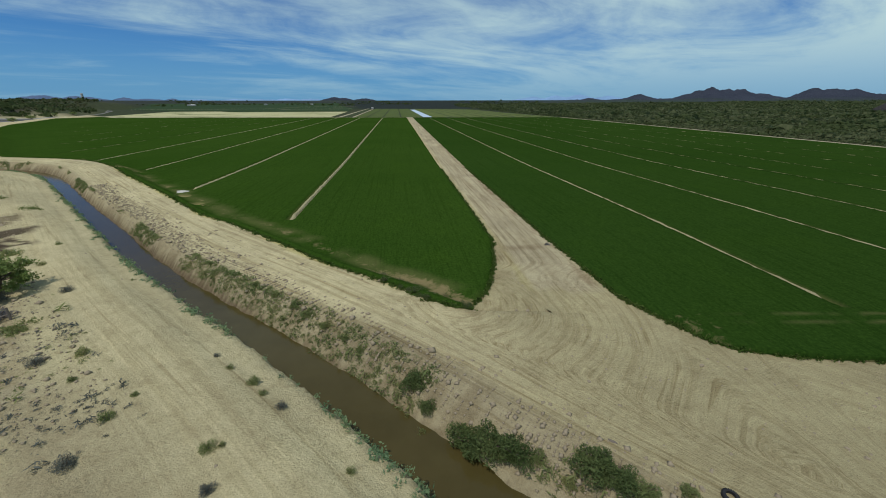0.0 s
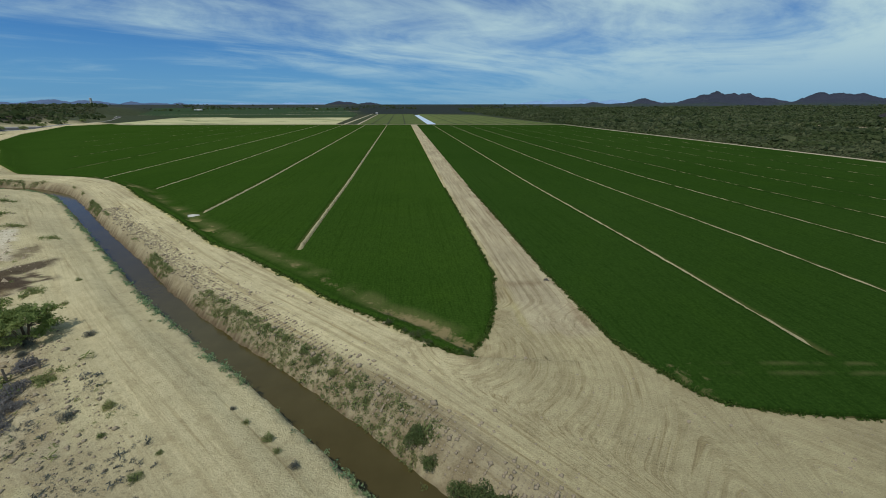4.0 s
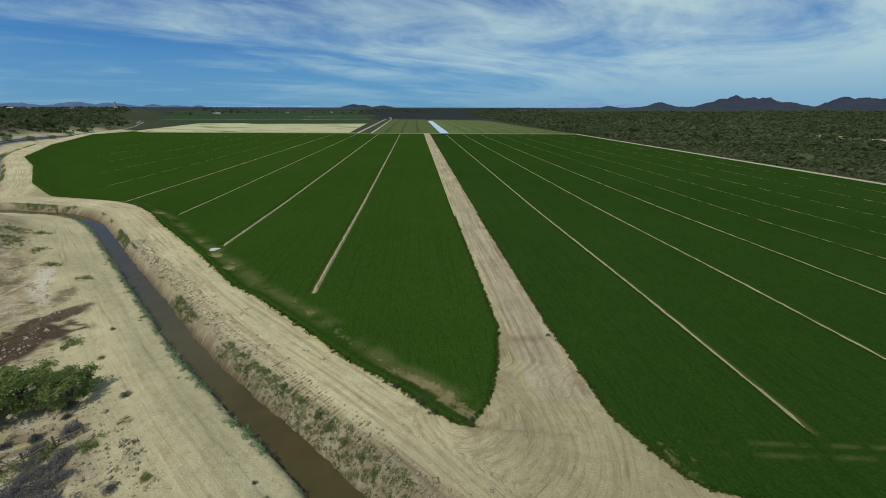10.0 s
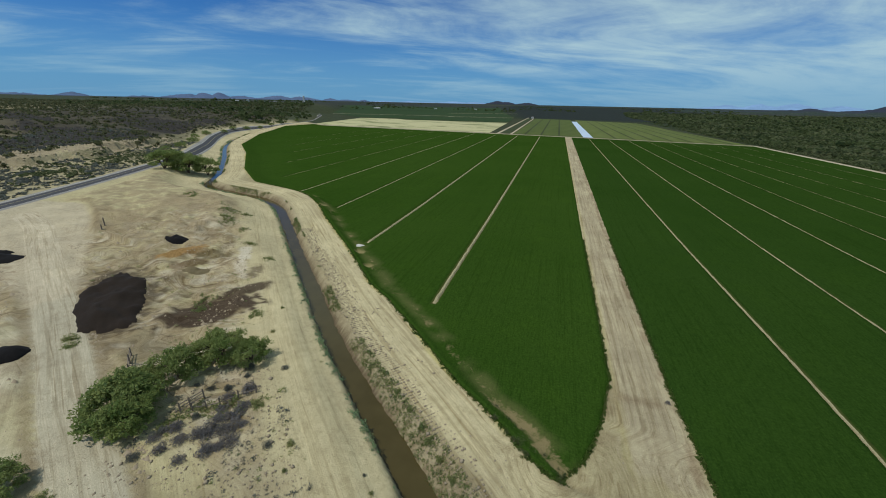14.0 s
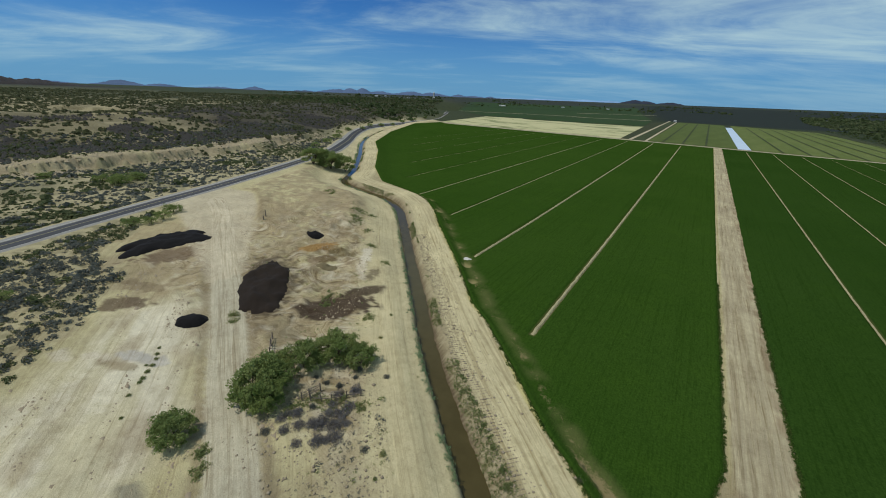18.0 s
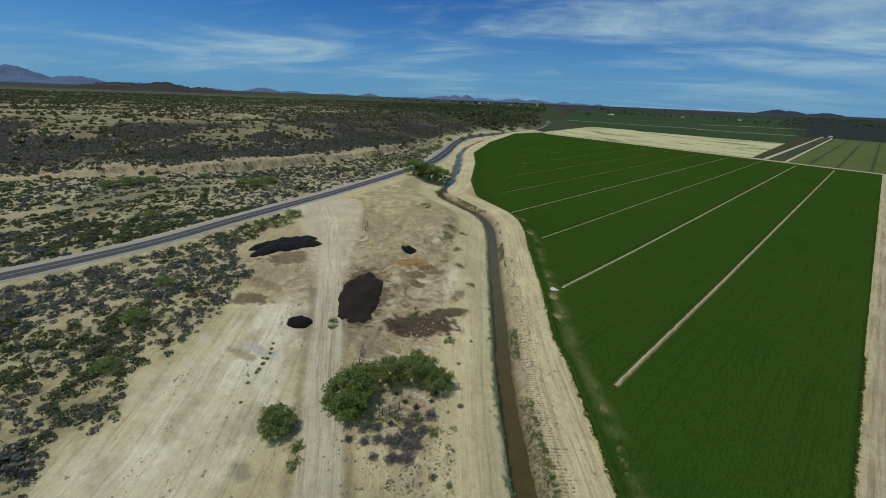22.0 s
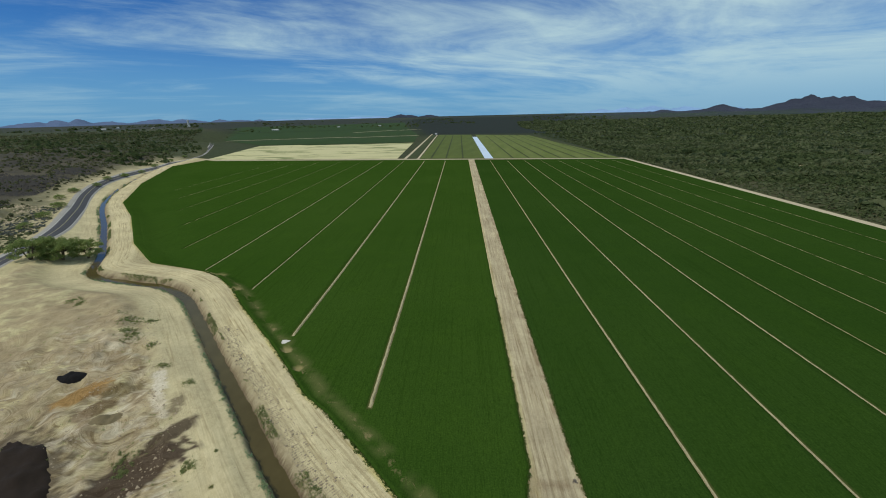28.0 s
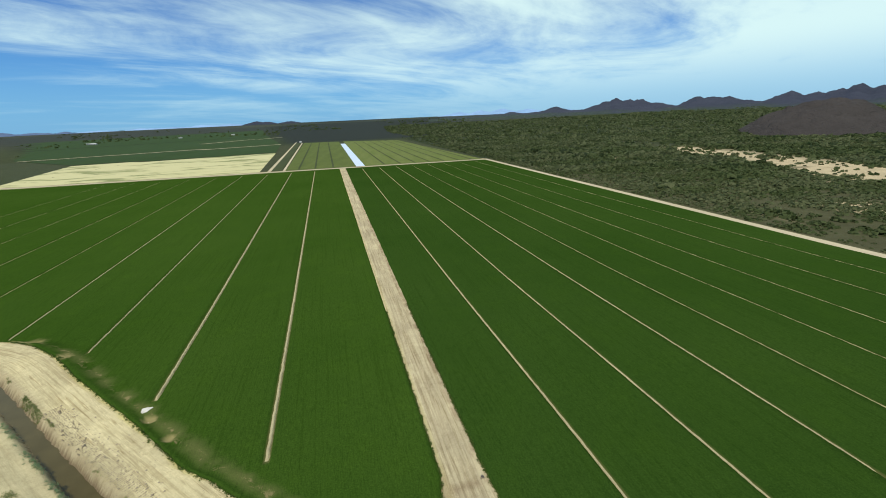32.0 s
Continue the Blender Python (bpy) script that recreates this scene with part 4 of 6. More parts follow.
def crop_field(name, span, y0, us, label):
    ys = np.concatenate([np.arange(y0, 72, 0.42), np.arange(72, 145, 1.0), np.arange(145, FIELD_END, 3.0), [FIELD_END]])
    a, b = span(ys)
    U, V = np.meshgrid(np.array(us), ys)
    A, B = (a + SLOPE * ys)[:, None], (b + SLOPE * ys)[:, None]
    first, last = np.array([0, 0.12, 0.4, 0.8, 1.3, 1.9, 2.6, 3.3, 4.0, 4.8]), np.array([1.1, 0.6, 0.3, 0.1, 0])
    first, last = np.minimum(first[None], (B - A) * 0.3), np.minimum(last[None], (B - A) * 0.3)
    jag = (fbm(V[:, :1] * 0.8, V[:, :1] * 0 + a[0], 3, 81) - 0.5) * 0.5
    Uc = np.clip(U, A + np.minimum(5.6, (B - A) * 0.4), B - np.minimum(1.6, (B - A) * 0.35))
    Uc = np.hstack([A + jag + first, Uc, B + jag * 0.5 - last])
    us, V = np.arange(Uc.shape[1]), np.repeat(V[:, :1], Uc.shape[1], 1)
    ragged = (fbm(Uc * 1.1, V * 1.1, 2, 81) - 0.5) * 0.5
    lo, hi = A + jag + 0 * Uc, B + jag * 0.5 + 0 * Uc
    inner = np.minimum(Uc - lo, hi - Uc)
    inner = np.minimum(inner, np.minimum(V - y0, FIELD_END - V) * 1.0)
    x, y = (Uc - SLOPE * V).ravel(), V.ravel()
    tall = 0.42 * smooth(0, 0.55, inner.ravel() + ragged.ravel() * 0.4) + (fbm(x * 1.7, y * 1.7, 2, 83).ravel() - 0.5) * 0.16
    bare = np.zeros(len(x))
    for q in LEFT_BORDERS + RIGHT_BORDERS:
        st = BORDER_START.get(q, 30.0)
        near = smooth(0.75 * WIDE[q], 0.5 * WIDE[q], np.abs(Uc.ravel() - q)) * smooth(st - 1, st, y) * (y < FIELD_END - 10)
        bare = np.maximum(bare, near)
    for tx, ty, tr in TURNOUTS:
        bare = np.maximum(bare, smooth(1.1, 0.6, np.hypot(x - tx, y - ty) / tr + (fbm(x * 0.8, y * 0.8, 3, 96) - 0.5) * 0.7))
    tall = tall * (1 - bare)
    edge_q = x - np.interp(y, EDGE_Y, EDGE_X)
    tall = tall * (1 - 0.7 * smooth(2.4, 3.2, edge_q) * smooth(6.5, 5, edge_q) * smooth(44, 36, y) * (x < 5))
    z = height(x, y) + 0.04 + np.maximum(tall, -0.03)
    f = grid_faces(len(us), len(ys))
    flat = Uc.ravel()[f]
    keep = (flat.max(1) - flat.min(1)) > 1e-4
    ob = quick_mesh(name, np.column_stack([x, y, z]), f[keep], M_crop, True)
    # thin, yellowed stands at the edges, wheel marks and bare borders
    n = fbm(x * 0.25, y * 0.25, 4, 90)
    wear = bare * 0.3
    for tx, ty, tr in TURNOUTS:
        wear = np.maximum(wear, 0.95 * smooth(1.1, 0.6, np.hypot(x - tx, y - ty) / tr + (fbm(x * 0.8, y * 0.8, 3, 96) - 0.5) * 0.7))
    q = x - np.interp(y, EDGE_Y, EDGE_X)
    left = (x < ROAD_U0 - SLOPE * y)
    tip = smooth(3.4, 0.8, np.abs(q - 3.8 - (n - .5) * 2)) * smooth(43, 35, y) * left
    line = smooth(3.6, 0.3, np.abs(q - 4.6 - (n - .5) * 2.4)) * (y < 112) * left
    wear = np.maximum(wear, line * smooth(0.3, 0.6, n) * 0.24)
    patchy = np.maximum(tip * 0.54, line * 0.38)
    patchy = np.maximum(patchy, smooth(0.7, 0.0, (Uc - lo).ravel()) * 0.36)
    patchy = np.maximum(patchy, 0.38 * smooth(30, 27.5, y) * smooth(29, 20, x) * (x > 14))
    for k in (26.6, 27.9):
        wear = np.maximum(wear, smooth(0.3, 0.1, np.abs(y - k - (x - 20) * 0.004)) * smooth(22, 30, x) * smooth(0.40, 0.62, fbm(x * 0.5, y * 0.1, 3, 94)) * 0.22)
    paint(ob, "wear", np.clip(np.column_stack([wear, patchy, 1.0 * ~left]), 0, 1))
    return tagged(ob, label, "field", kind="stuff")


def columns(lo, hi, fine_lo, fine_hi, borders):
    base = list(np.arange(lo, fine_lo, 1.6)) + list(np.arange(fine_lo, fine_hi, 0.42)) + list(np.arange(fine_hi, hi, 1.6)) + [hi]
    base = [v for v in base if all(abs(v - q) > 1.0 for q in borders)]
    for q in borders:
        base += [q - 0.75 * WIDE[q], q - 0.5 * WIDE[q], q + 0.5 * WIDE[q], q + 0.75 * WIDE[q]]
    return sorted(set(round(v, 3) for v in base))


crop_field("crop_field", left_field, 28.95, columns(-372, ROAD_U0 + 1.5, -20, ROAD_U0 + 1.5, LEFT_BORDERS), "dense low dark-green crop field with bare irrigation borders")
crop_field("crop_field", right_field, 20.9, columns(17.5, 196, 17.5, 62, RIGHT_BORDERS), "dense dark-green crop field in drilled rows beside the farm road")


def border(u, y0, y1):
    """A low earth border that runs through the crop."""
    ys = np.arange(y0, y1, 1.2)
    prof = np.array([(-0.42, 0.02), (-0.24, 0.26), (0.0, 0.36), (0.22, 0.26), (0.40, 0.02)])
    jig = (fbm(ys * 0.8, ys * 0 + u, 3, 5) - 0.5) * 0.3
    end = smooth(0, 1.2, ys - y0)
    x = (u - SLOPE * ys + jig)[:, None] + prof[None, :, 0] * WIDE[u]
    y = np.repeat(ys[:, None], 5, 1)
    lump = 0.75 + 0.5 * fbm(x * 2, y * 2, 2, 6)
    z = height(x.ravel(), y.ravel()) + 0.02 + (prof[None, :, 1] * (1.3 if -100 < u < 0 else 1.1) * lump * end[:, None]).ravel()
    ob = quick_mesh("irrigation_border", np.column_stack([x.ravel(), y.ravel(), z]), grid_faces(5, len(ys)), M_border if WIDE[u] > 0.5 else M_border2, True)
    return tagged(ob, "low ridge of bare tan earth dividing the green crop", "irrigation border", "borders in the fields")


for q in LEFT_BORDERS:
    border(q, BORDER_START[q], FIELD_END - 16)
for q in RIGHT_BORDERS:
    border(q, 30.5 + (q - 38) * 0.06, FIELD_END - 16)

# ---- paved road ----
M_asphalt = track_material("asphalt", (0.075, 0.075, 0.08), (0.05, 0.05, 0.054), (0.10, 0.10, 0.105), 0.5)
M_shoulder = track_material("shoulder_gravel", (0.30, 0.285, 0.25), (0.24, 0.22, 0.19), (0.36, 0.34, 0.30), 0.3)
M_paint_y = plain_material("yellow_line_paint", (0.34, 0.30, 0.15), 0.7)
M_paint_w = plain_material("white_line_paint", (0.50, 0.50, 0.48), 0.7)
ribbon("road_shoulder", ASPHALT, np.linspace(-5.8, 4.2, 9), 0.10, M_shoulder, 4.0, "pale grey gravel shoulder on both sides of the paved road", "road shoulder")
ribbon("paved_road", ASPHALT, [-3.4, -3.3, -2, 0, 2, 3.3, 3.4], 0.20, M_asphalt, 4.0, "dark grey two-lane asphalt road curving beneath the mesa", "road")
ribbon("centre_line", ASPHALT, [-0.10, 0.10], 0.0, M_paint_y, 4.0, "worn yellow centre line painted on the asphalt", "road marking").location.z = 0.255
for side in (-1, 1):
    ribbon("edge_line", ASPHALT, sorted((side * 2.95, side * 3.08)), 0.0, M_paint_w, 4.0, "thin white edge line painted along the asphalt", "road marking").location.z = 0.255

# ---- far fields ----
def sheet(name, corners, mat, lift, label, category, n=(24, 30)):
    """A field of four corners that follows the ground."""
    a, b, c, d = [np.array(q, float) for q in corners]
    s, t = np.meshgrid(np.linspace(0, 1, n[0]), np.linspace(0, 1, n[1]))
    s, t = s.ravel()[:, None], t.ravel()[:, None]
    p = (a * (1 - s) + b * s) * (1 - t) + (d * (1 - s) + c * s) * t
    z = height(p[:, 0], p[:, 1]) + lift
    ob = quick_mesh(name, np.column_stack([p, z]), grid_faces(*n), mat, True)
    return tagged(ob, label, category, kind="structure")


def stubble_material():
    m, nt, b = material("pale_stubble", 0.9, 0.1)
    n = noise_tex(nt, 0.02, 5, 0.6, None, (0.45, 1.6, 1), 1.2)
    f = noise_tex(nt, 0.12, 5)
    c = blend(nt, remap(nt, n, 0.54, 0.60, 0, 0.85), (0.46, 0.43, 0.23), (0.13, 0.16, 0.055))
    c = blend(nt, remap(nt, f, 0.4, 0.75, 0, 0.4), c, (0.40, 0.35, 0.19))
    nt.links.new(c, b.inputs["Base Color"])
    return m


def strip_material(name, base, dark, light):
    m, nt, b = material(name, 0.9, 0.1)
    n, f = noise_tex(nt, 0.05, 5, 0.6, None, (1.5, 0.25, 1)), noise_tex(nt, 0.4, 5)
    c = blend(nt, remap(nt, n, 0.35, 0.7), base, light)
    c = blend(nt, remap(nt, f, 0.45, 0.75, 0, 0.5), c, dark)
    nt.links.new(c, b.inputs["Base Color"])
    return m


M_stubble = stubble_material()
M_olive = strip_material("young_crop", (0.072, 0.095, 0.020), (0.048, 0.066, 0.015), (0.095, 0.118, 0.028))
M_olive2 = strip_material("thin_crop", (0.098, 0.125, 0.028), (0.07, 0.088, 0.02), (0.13, 0.15, 0.042))
M_green_far = strip_material("far_crop", (0.024, 0.046, 0.010), (0.017, 0.033, 0.008), (0.032, 0.058, 0.014))
M_furrow = strip_material("furrow_strip", (0.040, 0.050, 0.018), (0.026, 0.034, 0.013), (0.055, 0.066, 0.024))
M_plastic = plain_material("plastic_sheet", (0.52, 0.60, 0.70), 0.35, 0, 0.3, 0.4)
M_track = strip_material("far_track", (0.40, 0.34, 0.22), (0.33, 0.27, 0.18), (0.46, 0.40, 0.27))


def at_u(u, y):
    return (u - SLOPE * y, y)


sheet("cross_track", [(-424, 489), at_u(197, 487.5), at_u(197, 494), (-424, 497)], M_track, 0.12, "pale dirt track along the far end of the green fields", "road", (60, 3))
sheet("stubble_field", [(-420, 499), (-140, 499), (-188, 800), (-500, 742)], M_stubble, 0.25, "pale straw-coloured stubble field with patches of green regrowth", "field")
sheet("ditch_road", [(-131, 499), (-127, 499), (-210, 1150), (-214, 1150)], M_track, 0.2, "pale dirt road beside a weedy ditch between the far fields", "road", (3, 40))
sheet("weedy_ditch", [(-126.5, 499), (-114, 499), (-194, 1110), (-206, 1110)], M_furrow, 0.3, "dark weedy ditch between dirt tracks at the far fields", "ditch", (3, 40))
sheet("ditch_road", [(-113, 499), (-110, 499), (-187, 1100), (-190, 1100)], M_track, 0.2, "second pale dirt track along the weedy ditch", "road", (3, 40))
sheet("young_crop_field", [(-109, 497), at_u(33, 497), at_u(33, 1085), (-184, 1100)], M_olive, 0.25, "olive-green field of young crop with darker strips", "field")
sheet("plastic_strip", [at_u(33, 497), at_u(44, 497), at_u(44, 980), at_u(33, 980)], M_plastic, 0.35, "strip of pale blue plastic sheeting laid over a crop", "plastic cover")
sheet("thin_crop_field", [at_u(44, 497), at_u(196, 495), at_u(176, 1010), at_u(44, 1078)], M_olive2, 0.25, "light yellow-green field of thin crop with dark furrows", "field")
for q in (-38, -18, 4):
    sheet("furrow", [at_u(q, 500), at_u(q + 2.2, 500), at_u(q + 2.2, 1075), at_u(q, 1075)], M_furrow, 0.5, "dark furrow running through the young olive crop", "furrow", (3, 24))
for q in (68, 88, 107, 126, 145, 164, 182):
    sheet("furrow", [at_u(q, 500), at_u(q + 2.0, 500), at_u(q + 2.0, 1020), at_u(q, 1020)], M_furrow, 0.5, "dark furrow running through the thin yellow-green crop", "furrow", (3, 24))
sheet("far_green_field", [(-505, 752), (-190, 808), (-238, 1075), (-700, 915)], M_green_far, 0.5, "dark green field beyond the pale stubble", "field")
sheet("far_green_field", [(-716, 925), (-240, 1090), (-420, 1700), (-1120, 1330)], M_green_far, 0.5, "wide dark green field with pale tracks far down the valley", "field")
sheet("far_green_field", [(-1150, 1350), (-430, 1720), (-640, 2500), (-1700, 2000)], M_green_far, 0.5, "hazy green fields far down the valley", "field")
sheet("far_track", [(-712, 917), (-238, 1077), (-240, 1088), (-716, 926)], M_track, 0.8, "pale dirt track between the dark green far fields", "road", (30, 3))
sheet("far_track", [(-510, 1300), (-330, 1560), (-338, 1566), (-522, 1306)], M_track, 0.9, "short pale track crossing the dark green far field", "road", (12, 3))
sheet("field_edge_track", [at_u(196.5, 20), at_u(201.5, 20), at_u(201.5, 494), at_u(196.5, 494)], M_track, 0.15, "pale sandy track between the green field and the desert woodland", "road", (4, 160))

# ---- mountains ----
def rock_material(name, col, glow=0.0, wooded=0.0):
    """Bare rock; glow: blue emission in place of distance haze; wooded: below this height woodland covers the foot
    slopes.
    """
    m, nt, b = material(name, 0.95, 0.05)
    n, f = noise_tex(nt, 0.004, 6, 0.65), noise_tex(nt, 0.03, 5, 0.7)
    c = blend(nt, remap(nt, n, 0.35, 0.7), tuple(v * 0.75 for v in col), tuple(v * 1.25 for v in col))
    c = blend(nt, remap(nt, f, 0.5, 0.75, 0, 0.5), c, tuple(v * 0.6 for v in col))
    if wooded:
        pos = nt.nodes.new("ShaderNodeSeparateXYZ")
        nt.links.new(nt.nodes.new("ShaderNodeNewGeometry").outputs["Position"], pos.inputs[0])
        up = nt.nodes.new("ShaderNodeMath")
        nt.links.new(pos.outputs[2], up.inputs[0]), nt.links.new(remap(nt, n, 0.3, 0.7, -14, 14), up.inputs[1])
        tree = noise_tex(nt, 0.02, 6, 0.75)
        low = blend(nt, remap(nt, tree, 0.42, 0.6), (0.040, 0.050, 0.024), (0.022, 0.029, 0.016))
        low = blend(nt, remap(nt, noise_tex(nt, 0.012, 5, 0.7), 0.64, 0.68, 0, 0.8), low, (0.22, 0.19, 0.13))
        c = blend(nt, remap(nt, up.outputs[0], wooded + 8, wooded - 8), c, low)
    nt.links.new(c, b.inputs["Base Color"])
    bump(nt, b, f, 1.0, 14.0)
    if glow:                                       # far backdrop only: distance haze put in as blue emission
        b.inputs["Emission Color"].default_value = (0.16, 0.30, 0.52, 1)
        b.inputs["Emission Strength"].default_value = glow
    return m


M_range = rock_material("dark_rock", (0.033, 0.032, 0.043), 0.045, 29.0)
M_hill = rock_material("near_hill_rock", (0.052, 0.046, 0.043))
# base colours tinted blue for distance haze, on top of the glow
M_pale = rock_material("hazed_rock", (0.07, 0.09, 0.15), 0.17)
M_palest = rock_material("farthest_hazed_rock", (0.13, 0.20, 0.30), 0.55)


def mountains(name, az0, az1, dist, peaks, mat, label, base=24.0, depth=620.0, rough=0.42, seed=0, foot=0.0):
    """A range seen from the valley: peaks of (azimuth, top height, half width in degrees)."""
    az = np.linspace(az0, az1, int((az1 - az0) * 7) + 2)
    k = np.linspace(-1, 1, 25)
    A, K = np.meshgrid(az, k)
    r = dist + K * np.where(K < 0, max(foot, depth * 0.5), depth * 0.5)       # foot: long gentle slopes on the valley side
    x, y = r * np.sin(np.radians(A)), r * np.cos(np.radians(A))
    prof = np.zeros_like(A)
    for a, top, w in peaks:
        q = np.abs(A - a) / w
        prof = np.maximum(prof, (top - base) * np.exp(-np.log(2) * q ** 1.7))
    prof = prof * (1 + 0.2 * (fbm(A * 1.3 + seed, A * 0 + seed, 4, seed + 5, 0.6) - 0.5)) + np.minimum(prof, 16) * 0.55 * (fbm(A * 4.1, A * 0 + seed, 3, seed + 6) - 0.5)
    ridge = 1 - np.abs(2 * fbm(x * 0.006, y * 0.006, 4, seed + 11) - 1)
    ridge2 = 1 - np.abs(2 * fbm(x * 0.02, y * 0.02, 3, seed + 17) - 1)
    shape = np.clip(1 - np.abs(K) ** 1.25, 0, 1)
    crest = np.exp(-(K / 0.25) ** 2)
    z = prof * shape * (1 - rough * (1 - crest * 0.75) * (1.2 - ridge) * 1.6) + prof * (ridge2 - 0.6) * (0.22 if foot else 0.10) * shape
    fade = smooth(az0, az0 + 2, A) * smooth(az1, az1 - 2, A)
    if foot:
        z = z * np.where(K < 0, (1 - np.abs(K)) ** 1.1, 1) / np.maximum(np.clip(1 - np.abs(K) ** 1.25, 0, 1), 0.02) ** np.where(K < 0, 1, 0) + np.where(K < 0, (34 * smooth(1400, 4700, r) - base) * np.abs(K) ** 0.6, 0)
        z = np.where(K < 0, np.maximum(z, 34 * smooth(1400, 4700, r) - base - 1.5), z) * fade + base - 10 * (np.abs(K) > 0.97)
    else:
        z = np.maximum(z, 0) * fade + base - 10 * (np.abs(K) > 0.97)
    ob = quick_mesh(name, np.column_stack([x.ravel(), y.ravel(), z.ravel()]), grid_faces(len(az), 25), mat, True)
    return tagged(ob, label, "mountains", kind="structure")


mountains("mountain_range", 8, 76, 4250, [(14, 30, 3.0), (19.8, 54, 1.0), (19.0, 38, 2.8), (25.6, 86, 1.4), (25.8, 52, 3.2), (29, 44, 2.0), (31.2, 88, 1.6), (32.0, 112, 1.4), (33.3, 132, 1.3), (34.6, 122, 1.4), (36.0, 114, 1.6), (37.6, 82, 2.0), (40.2, 42, 2.5),
                                          (42.2, 108, 1.5), (43.6, 116, 1.5), (45.1, 104, 1.6), (46.8, 66, 2.0), (48.4, 50, 2.5), (50.5, 118, 1.6), (52.6, 98, 2.0), (54.3, 126, 1.5), (55.5, 141, 1.6), (57.4, 128, 2.2), (61, 150, 4), (66, 130, 4)],
          M_range, "dark purple-brown desert mountain range", seed=1, foot=1500)
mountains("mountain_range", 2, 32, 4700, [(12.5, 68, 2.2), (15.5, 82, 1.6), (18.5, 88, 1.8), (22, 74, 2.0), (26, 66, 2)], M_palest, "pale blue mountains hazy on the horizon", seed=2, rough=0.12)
mountains("mountain_range", -20, -6, 4400, [(-14.9, 66, 1.2), (-13.6, 60, 1.0), (-10.9, 56, 1.2)], M_range, "two low dark buttes on the valley floor", base=26, depth=300, seed=3, rough=0.12)
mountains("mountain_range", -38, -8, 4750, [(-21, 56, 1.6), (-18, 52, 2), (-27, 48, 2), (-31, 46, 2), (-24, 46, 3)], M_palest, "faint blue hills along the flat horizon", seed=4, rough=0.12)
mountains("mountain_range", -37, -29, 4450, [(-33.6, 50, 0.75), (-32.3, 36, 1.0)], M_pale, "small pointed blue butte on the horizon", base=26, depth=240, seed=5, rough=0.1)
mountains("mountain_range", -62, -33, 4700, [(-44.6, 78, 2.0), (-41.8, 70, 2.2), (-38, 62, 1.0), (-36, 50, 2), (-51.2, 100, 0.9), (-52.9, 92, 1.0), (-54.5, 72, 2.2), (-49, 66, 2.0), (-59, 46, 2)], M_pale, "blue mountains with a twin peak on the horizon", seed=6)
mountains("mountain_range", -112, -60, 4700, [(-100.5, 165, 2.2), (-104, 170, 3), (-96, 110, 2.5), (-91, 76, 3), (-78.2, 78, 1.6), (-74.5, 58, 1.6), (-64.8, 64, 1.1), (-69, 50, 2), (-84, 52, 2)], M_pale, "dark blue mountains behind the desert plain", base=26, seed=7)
mountains("desert_hill", -100, -78, 2700, [(-88.8, 68, 2.6), (-92.5, 58, 3.0), (-85.0, 52, 2.0)], M_hill, "low dark rocky hill on the desert plain", base=26, depth=620, seed=8, rough=0.12)


def near_hill():
    cx, cy, n = 1010 * math.sin(radians(52.8)), 1010 * math.cos(radians(52.8)), 80
    s = np.linspace(-1.3, 1.3, n)
    A, B = np.meshgrid(s, s)
    ca, sa = math.cos(radians(-55)), math.sin(radians(-55))
    lx, ly = A * 112, B * 165
    x, y = cx + lx * ca - ly * sa, cy + lx * sa + ly * ca
    r = np.sqrt(A ** 2 + B ** 2)
    rid = 1 - np.abs(2 * fbm(x * 0.012, y * 0.012, 4, 5) - 1)
    z = 48 * np.clip(1 - r ** 2.0, -0.1, 1) * (0.66 + 0.44 * rid) + 12 * smooth(0.9, 0.2, np.hypot(A - 0.75, B)) + (fbm(x * 0.06, y * 0.06, 4, 6) - .5) * 12 * smooth(1.1, 0.7, r)
    z = np.where(r > 1.15, -6, z)
    return tagged(quick_mesh("rocky_hill", np.column_stack([x.ravel(), y.ravel(), z.ravel()]), grid_faces(n, n), M_hill, True), "bare brown rocky hill rising behind the desert woodland", "hill", kind="structure")


near_hill()

# ---- plants ----
M_grass = leaf_material("waterline_grass", (0.19, 0.29, 0.15), (0.28, 0.36, 0.17), 0.35)

M_bank_bush = leaf_material("bank_bush_leaf", (0.105, 0.15, 0.05), (0.17, 0.21, 0.075), 0.5)

M_crop_leaf = leaf_material("crop_leaf", (0.075, 0.130, 0.022), (0.105, 0.155, 0.032), 0.4)

rng = np.random.default_rng(7)


def leaf_cloud(n, size, seed, flat=0.8, hollow=0.35, wild=0.45, thin=0.45, shell=0.0):
    """n leaf sprays set about in a dome one unit wide."""
    r = np.random.default_rng(seed)
    v = r.normal(size=(n, 3))
    v /= np.linalg.norm(v, axis=1)[:, None]
    v[:, 2] = np.abs(v[:, 2])
    lump = 0.75 + wild * np.sin(v[:, 0] * 4 + seed) * np.cos(v[:, 1] * 3 + seed * 2)
    c = v * (hollow + (1 - hollow) * r.random(n) ** 0.5)[:, None] * lump[:, None]
    c[:, 2] = c[:, 2] * flat + 0.04
    a = r.normal(size=(n, 3)) + v * 0.4
    a /= np.linalg.norm(a, axis=1)[:, None]
    if shell:                                      # leaves lie along the crown's outside
        a -= v * (a * v).sum(1)[:, None] * shell
        a /= np.linalg.norm(a, axis=1)[:, None]
    b = np.cross(a, v * shell + r.normal(size=(n, 3)) * (1 - 0.75 * shell))
    b /= np.linalg.norm(b, axis=1)[:, None]
    s = (size * (0.6 + 0.8 * r.random(n)))[:, None]
    q = np.stack([c - a * s, c + b * s * thin, c + a * s, c - b * s * thin], 1)
    return q.reshape(-1, 3)


